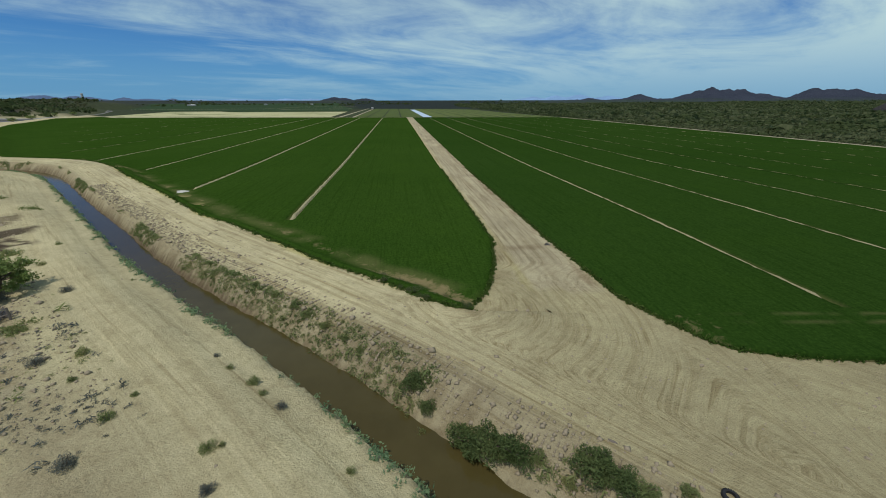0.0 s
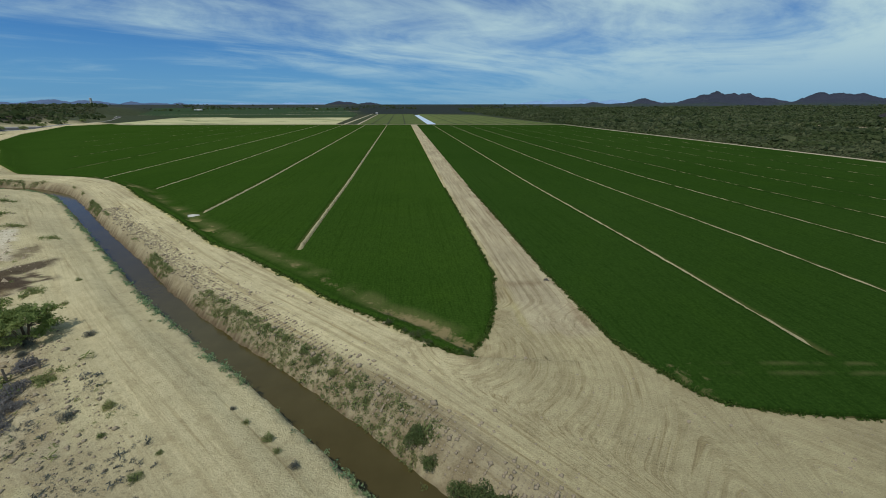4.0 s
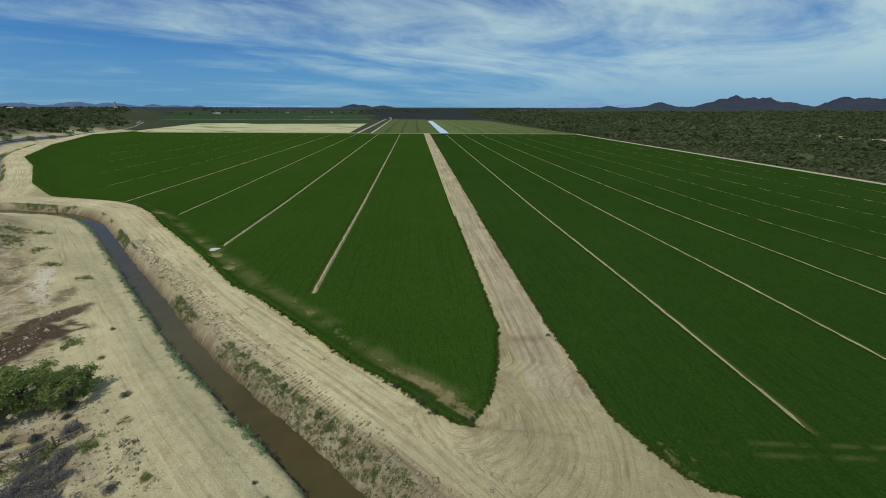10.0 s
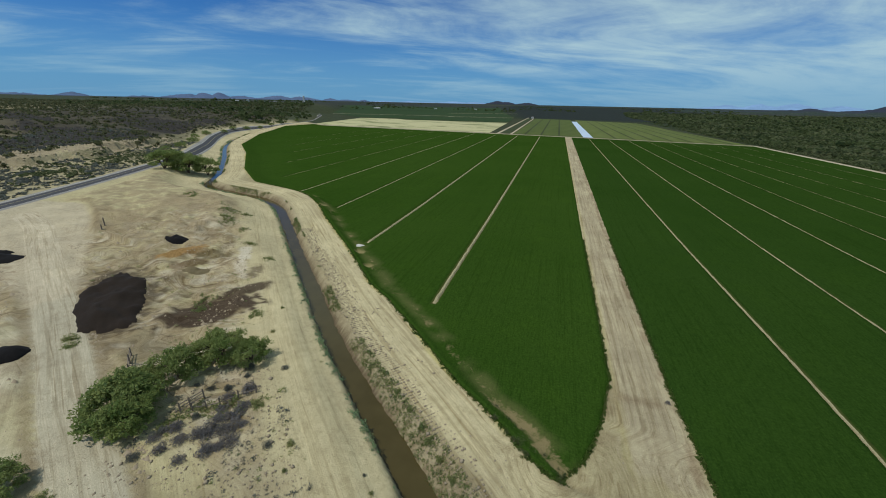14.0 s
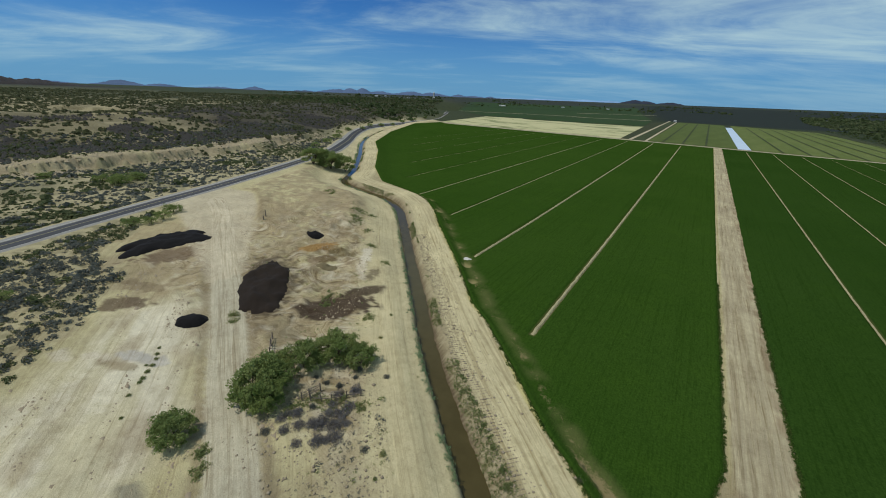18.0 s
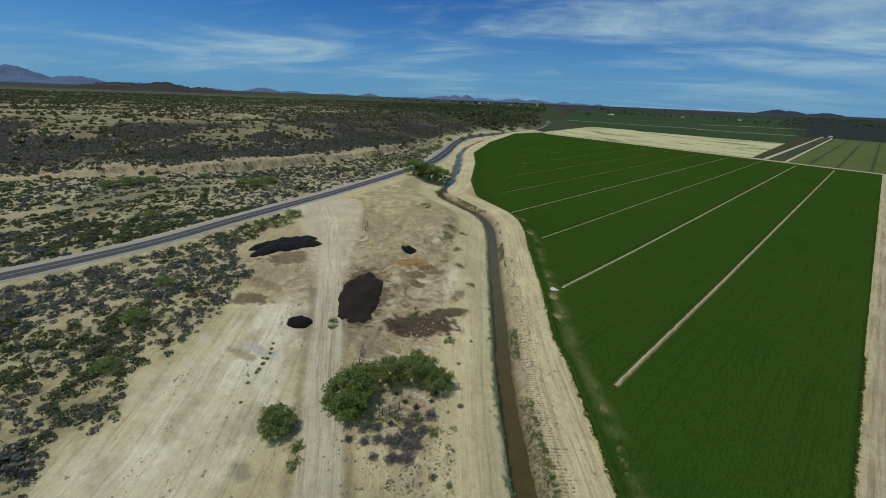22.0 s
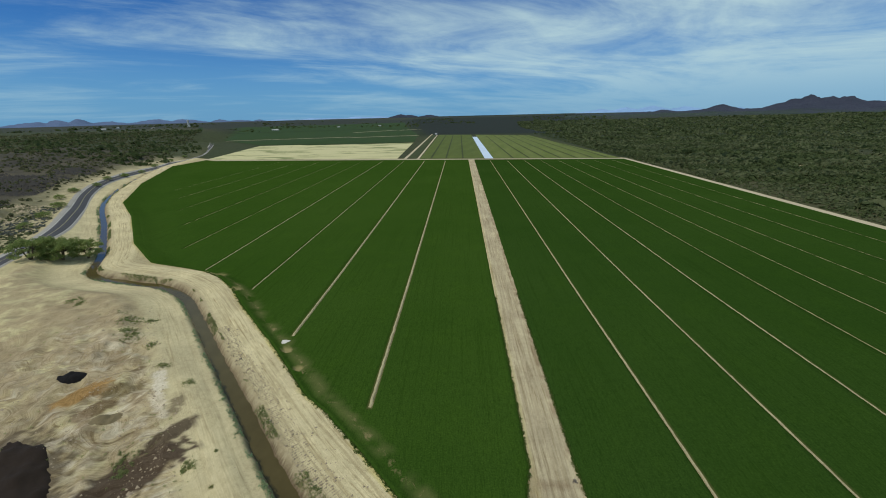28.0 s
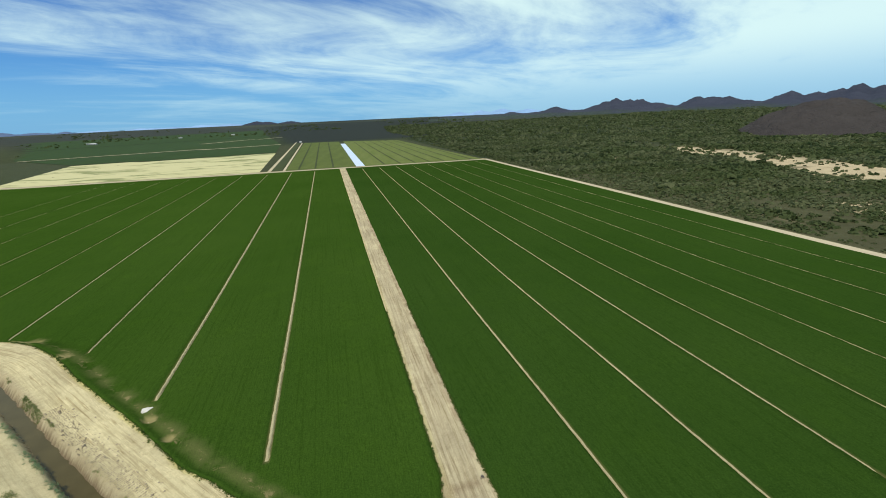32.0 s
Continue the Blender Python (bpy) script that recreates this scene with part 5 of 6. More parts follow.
def scatter(name, xy, scale, templates, mat, label, category, squash=None, sink=0.03, zs=None):
    xy, scale = np.asarray(xy, float), np.asarray(scale, float)
    z = (height(xy[:, 0], xy[:, 1]) if zs is None else zs) - sink
    pick = rng.integers(0, len(templates), len(xy))
    turn = rng.random(len(xy)) * 6.283
    tall = np.ones(len(xy)) if squash is None else squash
    vs = []
    for k, tv in enumerate(templates):
        i = np.where(pick == k)[0]
        c, s = np.cos(turn[i])[:, None], np.sin(turn[i])[:, None]
        px = tv[None, :, 0] * c - tv[None, :, 1] * s
        py = tv[None, :, 0] * s + tv[None, :, 1] * c
        vs.append(np.stack([xy[i, 0, None] + px * scale[i, None], xy[i, 1, None] + py * scale[i, None], z[i, None] + tv[None, :, 2] * (scale * tall)[i, None]], -1).reshape(-1, 3))
    V = np.vstack(vs)
    F = np.arange(len(V)).reshape(-1, 4)
    return tagged(quick_mesh(name, V, F, mat), label, category, kind="stuff")


T_near = [leaf_cloud(190, 0.085, 80 + k, 0.75, 0.15) for k in range(5)]
T_edge = [leaf_cloud(34, 0.20, 90 + k, 0.9, 0.1) for k in range(5)]
T_fine = [leaf_cloud(44, 0.21, k, 0.75, 0.55, 0.14, 0.5, 0.7) for k in range(6)]
T_clump = [leaf_cloud(18, 0.36, 120 + k, 0.75, 0.6, 0.14, 0.7, 0.8) for k in range(6)]
T_blade = [leaf_cloud(15, 0.36, 140 + k, 1.1, 0.1, 0.2, 0.2) for k in range(5)]
T_mid = [leaf_cloud(26, 0.30, 20 + k) for k in range(5)]
T_wood = [leaf_cloud(13, 0.46, 60 + k, 0.7, 0.65, 0.3, 0.8, 0.85) for k in range(6)]
T_hazy = [leaf_cloud(7, 0.60, 160 + k, 0.7, 0.7, 0.3, 0.8, 0.85) for k in range(6)]
T_far = [leaf_cloud(11, 0.48, 40 + k, 0.7, 0.6, 0.3, 0.8, 0.85) for k in range(5)]


def clumpy(x, y, f, seed, lo, hi):
    return rng.random(len(x)) < smooth(lo, hi, fbm(x * f, y * f, 3, seed))


def field_of(n, x0, x1, y0, y1):
    return rng.uniform(x0, x1, n), rng.uniform(y0, y1, n)


def scrub_zone(x, y):
    """Where desert scrub grows on the near side of the paved road."""
    n1 = fbm(x * 0.11, y * 0.11, 4, 3)
    return np.interp(x, SCRUB_X, SCRUB_Y) - y + (n1 - .5) * 12 > 0


def rocks(x, y, size, least, mat, label, name="fallen_rocks"):
    n = len(x)
    tet = np.array([(1, 0, 0), (-.5, .87, 0), (-.5, -.87, 0), (0, 0, 0.9)])
    a = rng.random(n)[:, None] * 6.283
    v = tet[None] * rng.uniform(0.5, 1.3, (n, 4, 1)) * (rng.gamma(3, size, n) + least)[:, None, None]
    v = np.stack([v[..., 0] * np.cos(a) - v[..., 1] * np.sin(a), v[..., 0] * np.sin(a) + v[..., 1] * np.cos(a), v[..., 2]], -1) + np.stack([x, y, height(x, y) - 0.05], -1)[:, None]
    F = (np.arange(n)[:, None, None] * 4 + np.array([(0, 1, 3), (1, 2, 3), (2, 0, 3)])[None]).reshape(-1, 3)
    tagged(quick_mesh(name, v.reshape(-1, 3), F, mat), label, "rocks", kind="stuff")


def desert_plants():
    x, y = [np.concatenate(q) for q in zip(field_of(46000, -330, -36, -110, 190), field_of(15000, -150, -36, -70, 60))]
    d, _ = to_line(CANAL_L, x, y)
    e, _ = to_line(ASPHALT_L, x, y)
    c, _ = to_line(CLIFF_L, x, y)
    g, _ = to_line(GRAVEL_L, x, y)
    track, _ = to_line([(-163, -62), (-176.8, -26.1), (-188.4, -8.7), (-193.8, 4.5), (-192, 17)], x, y)
    ok = (np.abs(e) > 7) & (d < -9) & (np.abs(g) > 4) & (np.abs(track) > 3) & ((e < -7) | scrub_zone(x, y)) & clumpy(x, y, 0.3, 13, 0.18, 0.52) & (-c < 60) & ((-c < -2) | (-c > 9)) & (rng.random(len(x)) < np.where(e < 0, 0.95, 0.8))
    x, y = x[ok], y[ok]
    s = rng.gamma(2.2, 0.19, len(x)) + 0.22
    blue = fbm(x * 0.06, y * 0.06, 3, 16) + rng.normal(0, 0.1, len(x)) > 0.5
    near = np.hypot(x, y) < 125
    for tint, mat, label in ((blue, M_sage, "rounded blue-grey sage and bursage on pale desert soil"), (~blue, M_scrub, "dark olive creosote scrub on the desert flat")):
        for zone, temp in ((near, T_fine), (~near, T_clump)):
            i = tint & zone
            scatter("desert_scrub", np.column_stack([x, y])[i], s[i] * 1.2, temp, mat, label, "scrub", np.full(i.sum(), 0.9))
    # the slope and plain of the mesa
    x, y = field_of(90000, -1500, -190, -420, 1150)
    keep = rng.random(len(x)) < np.clip(420 / np.hypot(x, y), 0.12, 1) ** 1.3
    x, y = x[keep], y[keep]
    d, _ = to_line(CANAL_L, x, y)
    c, _ = to_line(CLIFF_L, x, y)
    e, _ = to_line(ASPHALT_L, x, y)
    ok = ((-c > 7) | (rng.random(len(x)) < 0.4)) & (-c > -1) & (d < 0) & (e < -6) & clumpy(x, y, 0.03, 15, 0.2, 0.6)
    x, y = x[ok], y[ok]
    scatter("mesa_scrub", np.column_stack([x, y]), rng.gamma(3, 0.24, len(x)) + 0.35 + 0.0012 * np.hypot(x, y), T_far, M_mesa, "sparse dark desert scrub over the slopes of the mesa", "scrub")
    # tan blocks fallen from the cliff
    x, y = field_of(30000, -300, -195, -60, 190)
    c, run = to_line(CLIFF_L, x, y)
    ok = (-c > -9) & (-c < 12) & (run > 140) & (run < 430) & (rng.random(len(x)) < 0.6) & clumpy(x, y, 0.1, 31, 0.3, 0.6)
    rocks(x[ok], y[ok], 0.14, 0.16, plain_material("cliff_rock", (0.30, 0.25, 0.165), 0.95), "tan blocks and rubble fallen below the mesa's cliff")
    # dark rock rubble on the mesa's slope
    x, y = field_of(60000, -420, -215, -140, 330)
    c, _ = to_line(CLIFF_L, x, y)
    ok = (-c > 12) & (-c < 120) & (rng.random(len(x)) < mesa_dark(x, y) * 0.8)
    rocks(x[ok], y[ok], 0.22, 0.25, plain_material("dark_lava", (0.035, 0.033, 0.030), 0.95), "black volcanic rubble covering the mesa slope", "dark_rocks")


desert_plants()


def woodland():
    x, y = [np.concatenate(q) for q in zip(field_of(90000, 60, 900, -60, 800), field_of(120000, 60, 2300, -60, 2300))]
    u = x + SLOPE * y
    near = np.clip(520 / np.hypot(x, y), 0.06, 1) ** 1.25
    in_wash = np.abs(u - wash_line(y)) < wash_half(y) + (fbm(x * 0.11, y * 0.11, 4, 3) - .5) * 30
    ok = (u > 204) & (rng.random(len(x)) < near) & (~in_wash | (rng.random(len(x)) < 0.05)) & clumpy(x, y, 0.035, 17, 0.16, 0.38) & ((y < 1090) | (u > 240))
    x, y, u = x[ok], y[ok], u[ok]
    s = 0.7 + rng.gamma(2.6, 0.42, len(x)) + 0.0022 * np.hypot(x, y)
    s = s * (0.75 + 0.5 * smooth(0.4, 0.6, fbm(x * 0.02, y * 0.02, 3, 25)))
    s = np.where(u < 222, s * 0.6, s)
    half = rng.random(len(x)) < smooth(0.35, 0.6, fbm(x * 0.015, y * 0.03, 3, 28))
    close = np.hypot(x, y) < 430
    for tint, mat, label in ((half, M_wood_far, "dense olive-green mesquite woodland beside the fields"), (~half, M_scrub, "grey-olive shrubs among the mesquite woodland")):
        for zone, temp in ((close, T_wood), (~close, T_hazy)):
            i = tint & zone
            scatter("desert_woodland", np.column_stack([x, y])[i], s[i], temp, mat, label, "woodland", np.full(i.sum(), 0.9))
    # scattered trees down the valley
    x, y = field_of(2600, -2400, 700, 900, 3400)
    keep = clumpy(x, y, 0.004, 19, 0.45, 0.62) & ((y > 1800) | (x < -800) | (x > 150))
    x, y = x[keep], y[keep]
    fx, fy = field_of(9000, -1250, -330, 380, 1700)
    fd, _ = to_line(CANAL_L, fx, fy)
    fe, _ = to_line(ASPHALT_L, fx, fy)
    pick = (fd < -9) & (np.abs(fe) > 8) & (fd > -420) & clumpy(fx, fy, 0.012, 24, 0.25, 0.55)
    scatter("valley_scrub", np.column_stack([fx, fy])[pick], rng.gamma(3, 0.75, pick.sum()) + 1.0, T_far, M_wood_far, "dark trees and brush between the far road and fields", "trees")
    scatter("valley_trees", np.column_stack([x, y]), rng.gamma(5, 0.9, len(x)) + 2, T_far, M_wood_far, "distant dark trees dotted along the valley floor", "trees")


woodland()


def bank_weeds():
    p = spline(CANAL[1:19], 0.1)
    t = np.gradient(p, axis=0)
    t /= np.linalg.norm(t, axis=1)[:, None]
    run = np.arange(len(p)) * 0.1
    # a green fringe on the desert-side waterline
    keep = rng.random(len(p)) < 0.05 + 0.7 * smooth(0.44, 0.60, fbm(run * 0.16, run * 0, 3, 4))
    q, tt = p[keep], t[keep]
    off = -2.35 - np.abs(rng.normal(0.1, 0.45, len(q)))
    xy = np.column_stack([q[:, 0] + tt[:, 1] * off, q[:, 1] - tt[:, 0] * off])
    scatter("bank_grass", xy, rng.gamma(3, 0.075, len(xy)) + 0.14, T_edge, M_grass, "green grass and weeds along the canal waterline", "grass", np.full(len(xy), 0.9))
    # sparse tufts on the field-side slope
    k = rng.integers(0, len(p), 18000)
    q, tt = p[k], t[k]
    off = 1.1 + rng.uniform(0, 1, len(q)) * np.interp(q[:, 1], [16, 30, 45], [3.2, 2.3, 1.3])
    xy = np.column_stack([q[:, 0] + tt[:, 1] * off, q[:, 1] - tt[:, 0] * off])
    patch = fbm(run[k] * 0.11, off * 0.2, 3, 14) + 0.06 * smooth(30, 18, q[:, 1]) - 0.04 * smooth(40, 60, q[:, 1])
    xy = xy[rng.random(len(xy)) < smooth(0.50, 0.58, patch)]
    scatter("slope_weeds", xy, rng.gamma(3, 0.055, len(xy)) + 0.1, T_blade, M_weed, "patches of yellow-green weeds on the cloddy canal slope", "weeds", np.full(len(xy), 1.3))
    # ragged weeds and leaves along the edges of the crop
    y = np.concatenate([29 + 85 * rng.random(3600) ** 1.3, 29 + 80 * rng.random(1300) ** 1.2, 22 + 90 * rng.random(1700) ** 1.2])
    kind = np.repeat([0, 1, 2], [3600, 1300, 1700])
    lo, hi = left_field(y)
    far, _ = right_field(y)
    x = np.where(kind == 0, lo + rng.normal(0.4, 0.45, len(y)), np.where(kind == 1, hi + rng.normal(-0.1, 0.16, len(y)), far + rng.normal(0.1, 0.18, len(y))))
    ok = x < 60
    scatter("edge_weeds", np.column_stack([x, y])[ok], rng.gamma(3, 0.045, ok.sum()) + 0.1, T_mid, M_crop_leaf, "ragged green leaves and weeds along the crop's edge", "weeds", np.full(ok.sum(), 1.0), zs=height(x[ok], y[ok]) + 0.04)
    # little tufts over the bare ground
    x, y = field_of(4200, -110, 0, -10, 100)
    d, _ = to_line(CANAL_L, x, y)
    g, _ = to_line(GRAVEL_L, x, y)
    ok = (d < -4) & (np.abs(g) > 3.3) & ((d < -9.5) | (rng.random(len(x)) < 0.12)) & clumpy(x, y, 0.12, 23, 0.46, 0.66) & (y > 9 - 0.3 * (x + 20))
    x, y = x[ok], y[ok]
    scatter("ground_tufts", np.column_stack([x, y]), rng.gamma(2.5, 0.07, len(x)) + 0.08, T_blade, M_weed, "small green tufts on bare pale soil", "tufts")

    x, y = field_of(3800, -40, -16, 6, 36)
    d, _ = to_line(CANAL_L, x, y)
    g, _ = to_line(GRAVEL_L, x, y)
    ok = (d < -9.5) & (np.abs(g) > 3.2) & clumpy(x, y, 0.25, 63, 0.42, 0.68)
    x, y = x[ok], y[ok]
    scatter("ground_tufts", np.column_stack([x, y]), rng.gamma(2.5, 0.06, len(x)) + 0.06, T_blade, M_sage, "small grey-green tufts on broken pale soil", "tufts")

    # green weeds in patches over the yard
    spots = [(-94.6, 74.0, 2.6), (-91.5, 76.1, 1.3), (-88.2, 67.6, 2.0), (-90.2, 69.4, 1.6), (-120.5, 80.4, 1.8), (-116.5, 79.0, 1.4), (-62.6, 56.5, 1.2), (-58.6, 38.0, 1.6), (-57.0, 36.2, 1.0), (-64.5, 22.2, 0.9),
             (-62.5, 21.4, 0.8), (-31.5, 24.5, 1.0), (-34.5, 22.2, 1.6), (-36.5, 21.0, 1.2), (-37.5, 18.2, 1.2), (-39.5, 8.2, 0.7), (-37.2, 7.2, 0.7), (-81, 66, 1.2), (-72, 60, 1.0), (-47.5, 38.5, 0.8)]
    xs, ys = [np.concatenate([q[k] + rng.normal(0, q[2] * 0.55, int(26 * q[2] + 10)) for q in spots]) for k in (0, 1)]
    scatter("yard_weeds", np.column_stack([xs, ys]), rng.gamma(3, 0.08, len(xs)) + 0.12, T_edge, M_weed, "patches of green weeds on the disturbed yard soil", "weeds")


bank_weeds()


def corner_weeds():
    x, y = field_of(420, -9, 5, 28.5, 37)
    a, b = left_field(np.clip(y, 29, 496))
    ok = (x > a - 0.6) & (x < b + 0.4) & (x - a < 3.2) & clumpy(x, y, 0.5, 29, 0.35, 0.6)
    x, y = x[ok], y[ok]
    scatter("corner_weeds", np.column_stack([x, y]), rng.uniform(0.25, 0.6, len(x)), T_near, M_scrub, "dark straggling weeds at the corner of the crop", "weeds", zs=height(x, y) + 0.25)


corner_weeds()


def clods():
    n = 9000
    run = rng.uniform(40, 150, n)
    p = spline(CANAL[1:14], 0.5)
    i = np.minimum((run / 0.5).astype(int), len(p) - 2)
    t = p[i + 1] - p[i]
    t /= np.linalg.norm(t, axis=1)[:, None]
    off = 1.6 + rng.gamma(3.2, 0.8, n)
    x, y = p[i, 0] + t[:, 1] * off, p[i, 1] - t[:, 0] * off
    k = rng.random(n) < 0.25
    x, y = np.where(k, rng.uniform(-40, -20, n), x), np.where(k, rng.uniform(10, 34, n), y)
    d, _ = to_line(CANAL_L, x, y)
    ok = ~k | (d < -10)
    x, y = x[ok], y[ok]
    n = len(x)
    s = rng.gamma(1.4, 0.04, n) + 0.026
    octa = np.array([(1, 0, 0), (0, 1, 0), (-1, 0, 0), (0, -1, 0), (0, 0, 0.9), (0, 0, -0.9)])
    f = np.array([(0, 1, 4), (1, 2, 4), (2, 3, 4), (3, 0, 4), (1, 0, 5), (2, 1, 5), (3, 2, 5), (0, 3, 5)])
    jit = rng.uniform(0.6, 1.25, (n, 6, 1)) * octa[None]
    a = rng.random(n) * 6.283
    c, sn = np.cos(a)[:, None], np.sin(a)[:, None]
    v = np.stack([jit[..., 0] * c - jit[..., 1] * sn, jit[..., 0] * sn + jit[..., 1] * c, jit[..., 2] * 0.8], -1) * s[:, None, None]
    v = v + np.stack([x, y, height(x, y) + s * 0.2], -1)[:, None]
    F = (np.arange(n)[:, None, None] * 6 + f[None]).reshape(-1, 3)
    tagged(quick_mesh("earth_clods", v.reshape(-1, 3), F, M_stone), "dry earth clods strewn over the canal slope and bank", "clods", kind="stuff")


clods()


def pebbles():
    n = 9000
    x, y = field_of(n, -62, 34, 8, 62)
    d, _ = to_line(CANAL_L, x, y)
    g, _ = to_line(GRAVEL_L, x, y)
    a, _ = left_field(np.clip(y, 29, 496))
    b, _ = right_field(np.clip(y, 20.8, 480))
    ok = ((d < -4) | (d > 5)) & ((d < 0) | (y < 29) | (x < a - 0.3) | ((x > 6.5) & (x < b - 0.4))) & ((x < b - 0.4) | (y < 20.6)) & (np.abs(g) > 3) & clumpy(x, y, 0.16, 27, 0.35, 0.7)
    x, y = x[ok], y[ok]
    sx, sy = field_of(7000, -92, -34, -16, 26)
    sd, _ = to_line(CANAL_L, sx, sy)
    sg, _ = to_line(GRAVEL_L, sx, sy)
    row = fbm((sx * 0.5 + sy * 0.85) * 0.7, (-sx * 0.85 + sy * 0.5) * 0.06, 3, 33)
    pick = (sd < -12) & (np.abs(sg) > 3.2) & (rng.random(7000) < smooth(0.52, 0.66, row))
    tx, ty = field_of(5000, -100, -48, 24, 84)
    td, _ = to_line(CANAL_L, tx, ty)
    tg, _ = to_line(GRAVEL_L, tx, ty)
    pick2 = (td < -10) & (np.abs(tg) > 3.2) & clumpy(tx, ty, 0.3, 34, 0.45, 0.65)
    small = len(x)
    x, y = np.concatenate([x, sx[pick], tx[pick2]]), np.concatenate([y, sy[pick], ty[pick2]])
    n = len(x)
    s = rng.gamma(1.6, 0.02, n) + 0.02
    s[small:] = rng.gamma(1.4, 0.06, n - small) + 0.05
    tet = np.array([(1, 0, 0), (-.5, .87, 0), (-.5, -.87, 0), (0, 0, 1.1)])
    v = tet[None] * rng.uniform(0.6, 1.3, (n, 4, 1)) * s[:, None, None] + np.stack([x, y, height(x, y)], -1)[:, None]
    F = (np.arange(n)[:, None, None] * 4 + np.array([(0, 1, 3), (1, 2, 3), (2, 0, 3)])[None]).reshape(-1, 3)
    tagged(quick_mesh("pebbles", v.reshape(-1, 3), F, M_stone), "small stones and crumbs of earth on the graded dirt", "stones", kind="stuff")


pebbles()


def bush(name, x, y, r, mat, label, n=150, seed=0, tall=0.85, group=""):
    """A single shrub: a few stems and many leaf sprays."""
    base = thing(name, x, y, label, "bush", group=group)
    stems = bmesh.new()
    rr = random.Random(seed)
    for k in range(5):
        a, l = rr.random() * 6.28, r * rr.uniform(0.5, 0.8)
        tip = Vector((math.cos(a) * l * 0.7, math.sin(a) * l * 0.7, l * tall))
        m = Matrix.Translation(tip / 2) @ tip.to_track_quat("Z", "Y").to_matrix().to_4x4()
        bmesh.ops.create_cone(stems, segments=5, radius1=0.03 * r + 0.01, radius2=0.008, depth=tip.length, matrix=m)
    part("stem", stems, M_bark, base)
    v = leaf_cloud(n * 10, 0.068, seed + 100, tall, 0.2, 0.3, 0.28) * r
    ob = quick_mesh("foliage", v, np.arange(len(v)).reshape(-1, 4), mat)
    ob.parent = base
    return base


def limb(bm, a, b, r0, r1):
    d = Vector(b) - Vector(a)
    m = Matrix.Translation((Vector(a) + Vector(b)) / 2) @ d.to_track_quat("Z", "Y").to_matrix().to_4x4()
    bmesh.ops.create_cone(bm, segments=7, radius1=r0, radius2=r1, depth=d.length * 1.04, matrix=m)


def mesquite(x, y, r, tall, seed, label, n=6500, name="mesquite_tree"):
    """A low spreading tree: leaning trunks, limbs and a crown of many leaf sprays in clumps."""
    base = thing(name, x, y, label, "tree")
    rr = random.Random(seed)
    trunk, crown, tips = bmesh.new(), [], []
    for k in range(3):
        a = k * 2.1 + rr.random()
        p0, p1 = (0.15 * math.cos(a), 0.15 * math.sin(a), -0.1), (r * 0.22 * math.cos(a), r * 0.22 * math.sin(a), tall * 0.38)
        limb(trunk, p0, p1, 0.05 * r, 0.034 * r)
        for j in range(4):
            b = a + (j - 1.5) * 0.75 + rr.uniform(-.2, .2)
            q = rr.uniform(0.5, 0.88) * r
            p2 = (q * math.cos(b), q * math.sin(b), tall * rr.uniform(0.45, 0.8))
            limb(trunk, p1, p2, 0.026 * r, 0.008 * r)
            tips.append(p2)
    tips += [(rr.uniform(-.35, .35) * r, rr.uniform(-.35, .35) * r, tall * rr.uniform(0.65, 0.85)) for _ in range(7)]
    tips += [(0.75 * r * math.cos(q), 0.75 * r * math.sin(q), tall * 0.3) for q in np.arange(0, 6.2, 0.9) + rr.random()]
    part("trunk", trunk, M_bark, base)
    for k, tp in enumerate(tips):
        v = leaf_cloud(int(n * 1.7) // len(tips), 0.105, seed * 50 + k, 0.8, 0.3) * (r * rr.uniform(0.30, 0.50))
        v[:, 2] -= 0.12 * r
        crown.append(v + np.array(tp))
    v = np.vstack(crown)
    v[:, 2] = np.maximum(v[:, 2], 0.02)
    ob = quick_mesh("crown", v, np.arange(len(v)).reshape(-1, 4), M_mesquite)
    ob.parent = base
    return base


mesquite(-43.2, 16.8, 3.9, 4.8, 1, "broad green mesquite tree beside the gravel road", 9000)
mesquite(-40.6, 16.0, 2.5, 3.6, 2, "low green mesquite leaning against a larger one")
mesquite(-43.6, 23.6, 2.8, 4.2, 3, "green mesquite tree beside the old corral fence")
mesquite(-42.2, 28.2, 3.2, 4.6, 4, "bright green mesquite tree beside the dirt bank")
mesquite(-38.6, 29.6, 2.5, 3.4, 5, "small rounded mesquite near the canal road")
mesquite(-46.6, 20.6, 2.0, 2.3, 6, "low mesquite shrub at the edge of the corral")
mesquite(-43.7, 6.8, 2.7, 3.3, 7, "round dark-green mesquite standing beside the gravel road")
for k, (x, y, r) in enumerate(((-176, 109, 5.2), (-171.5, 116, 5.4), (-168, 122.5, 4.6), (-174.5, 115, 4.6))):
    mesquite(x, y, r * 1.2, 9.0, 20 + k, "large dark green mesquite between the paved road and canal", 5000)
for k, (x, y, r) in enumerate(((-130.5, 33, 2.8), (-123.5, 21.5, 2.3), (-122.5, 25.5, 2.0), (-124.5, 29, 2.2))):
    mesquite(x, y, r, 2.6, 30 + k, "green shrubby mesquite between the paved road and a compost pile", 2200)
for k, (x, y, r) in enumerate(((-209, -13, 4.2), (-206, -20, 3.6), (-212, -6, 3.4), (-184, 32, 4.0), (-189, 38, 3.6), (-192, 28, 3.0), (-211, 14, 2.8), (-151, -6, 2.6), (-93.5, -4, 2.2), (-82, -9, 2.3), (-69.5, -12.7, 2.0))):
    mesquite(x, y, r, r * 0.85, 40 + k, "olive mesquite shrub among the desert scrub", 2400)
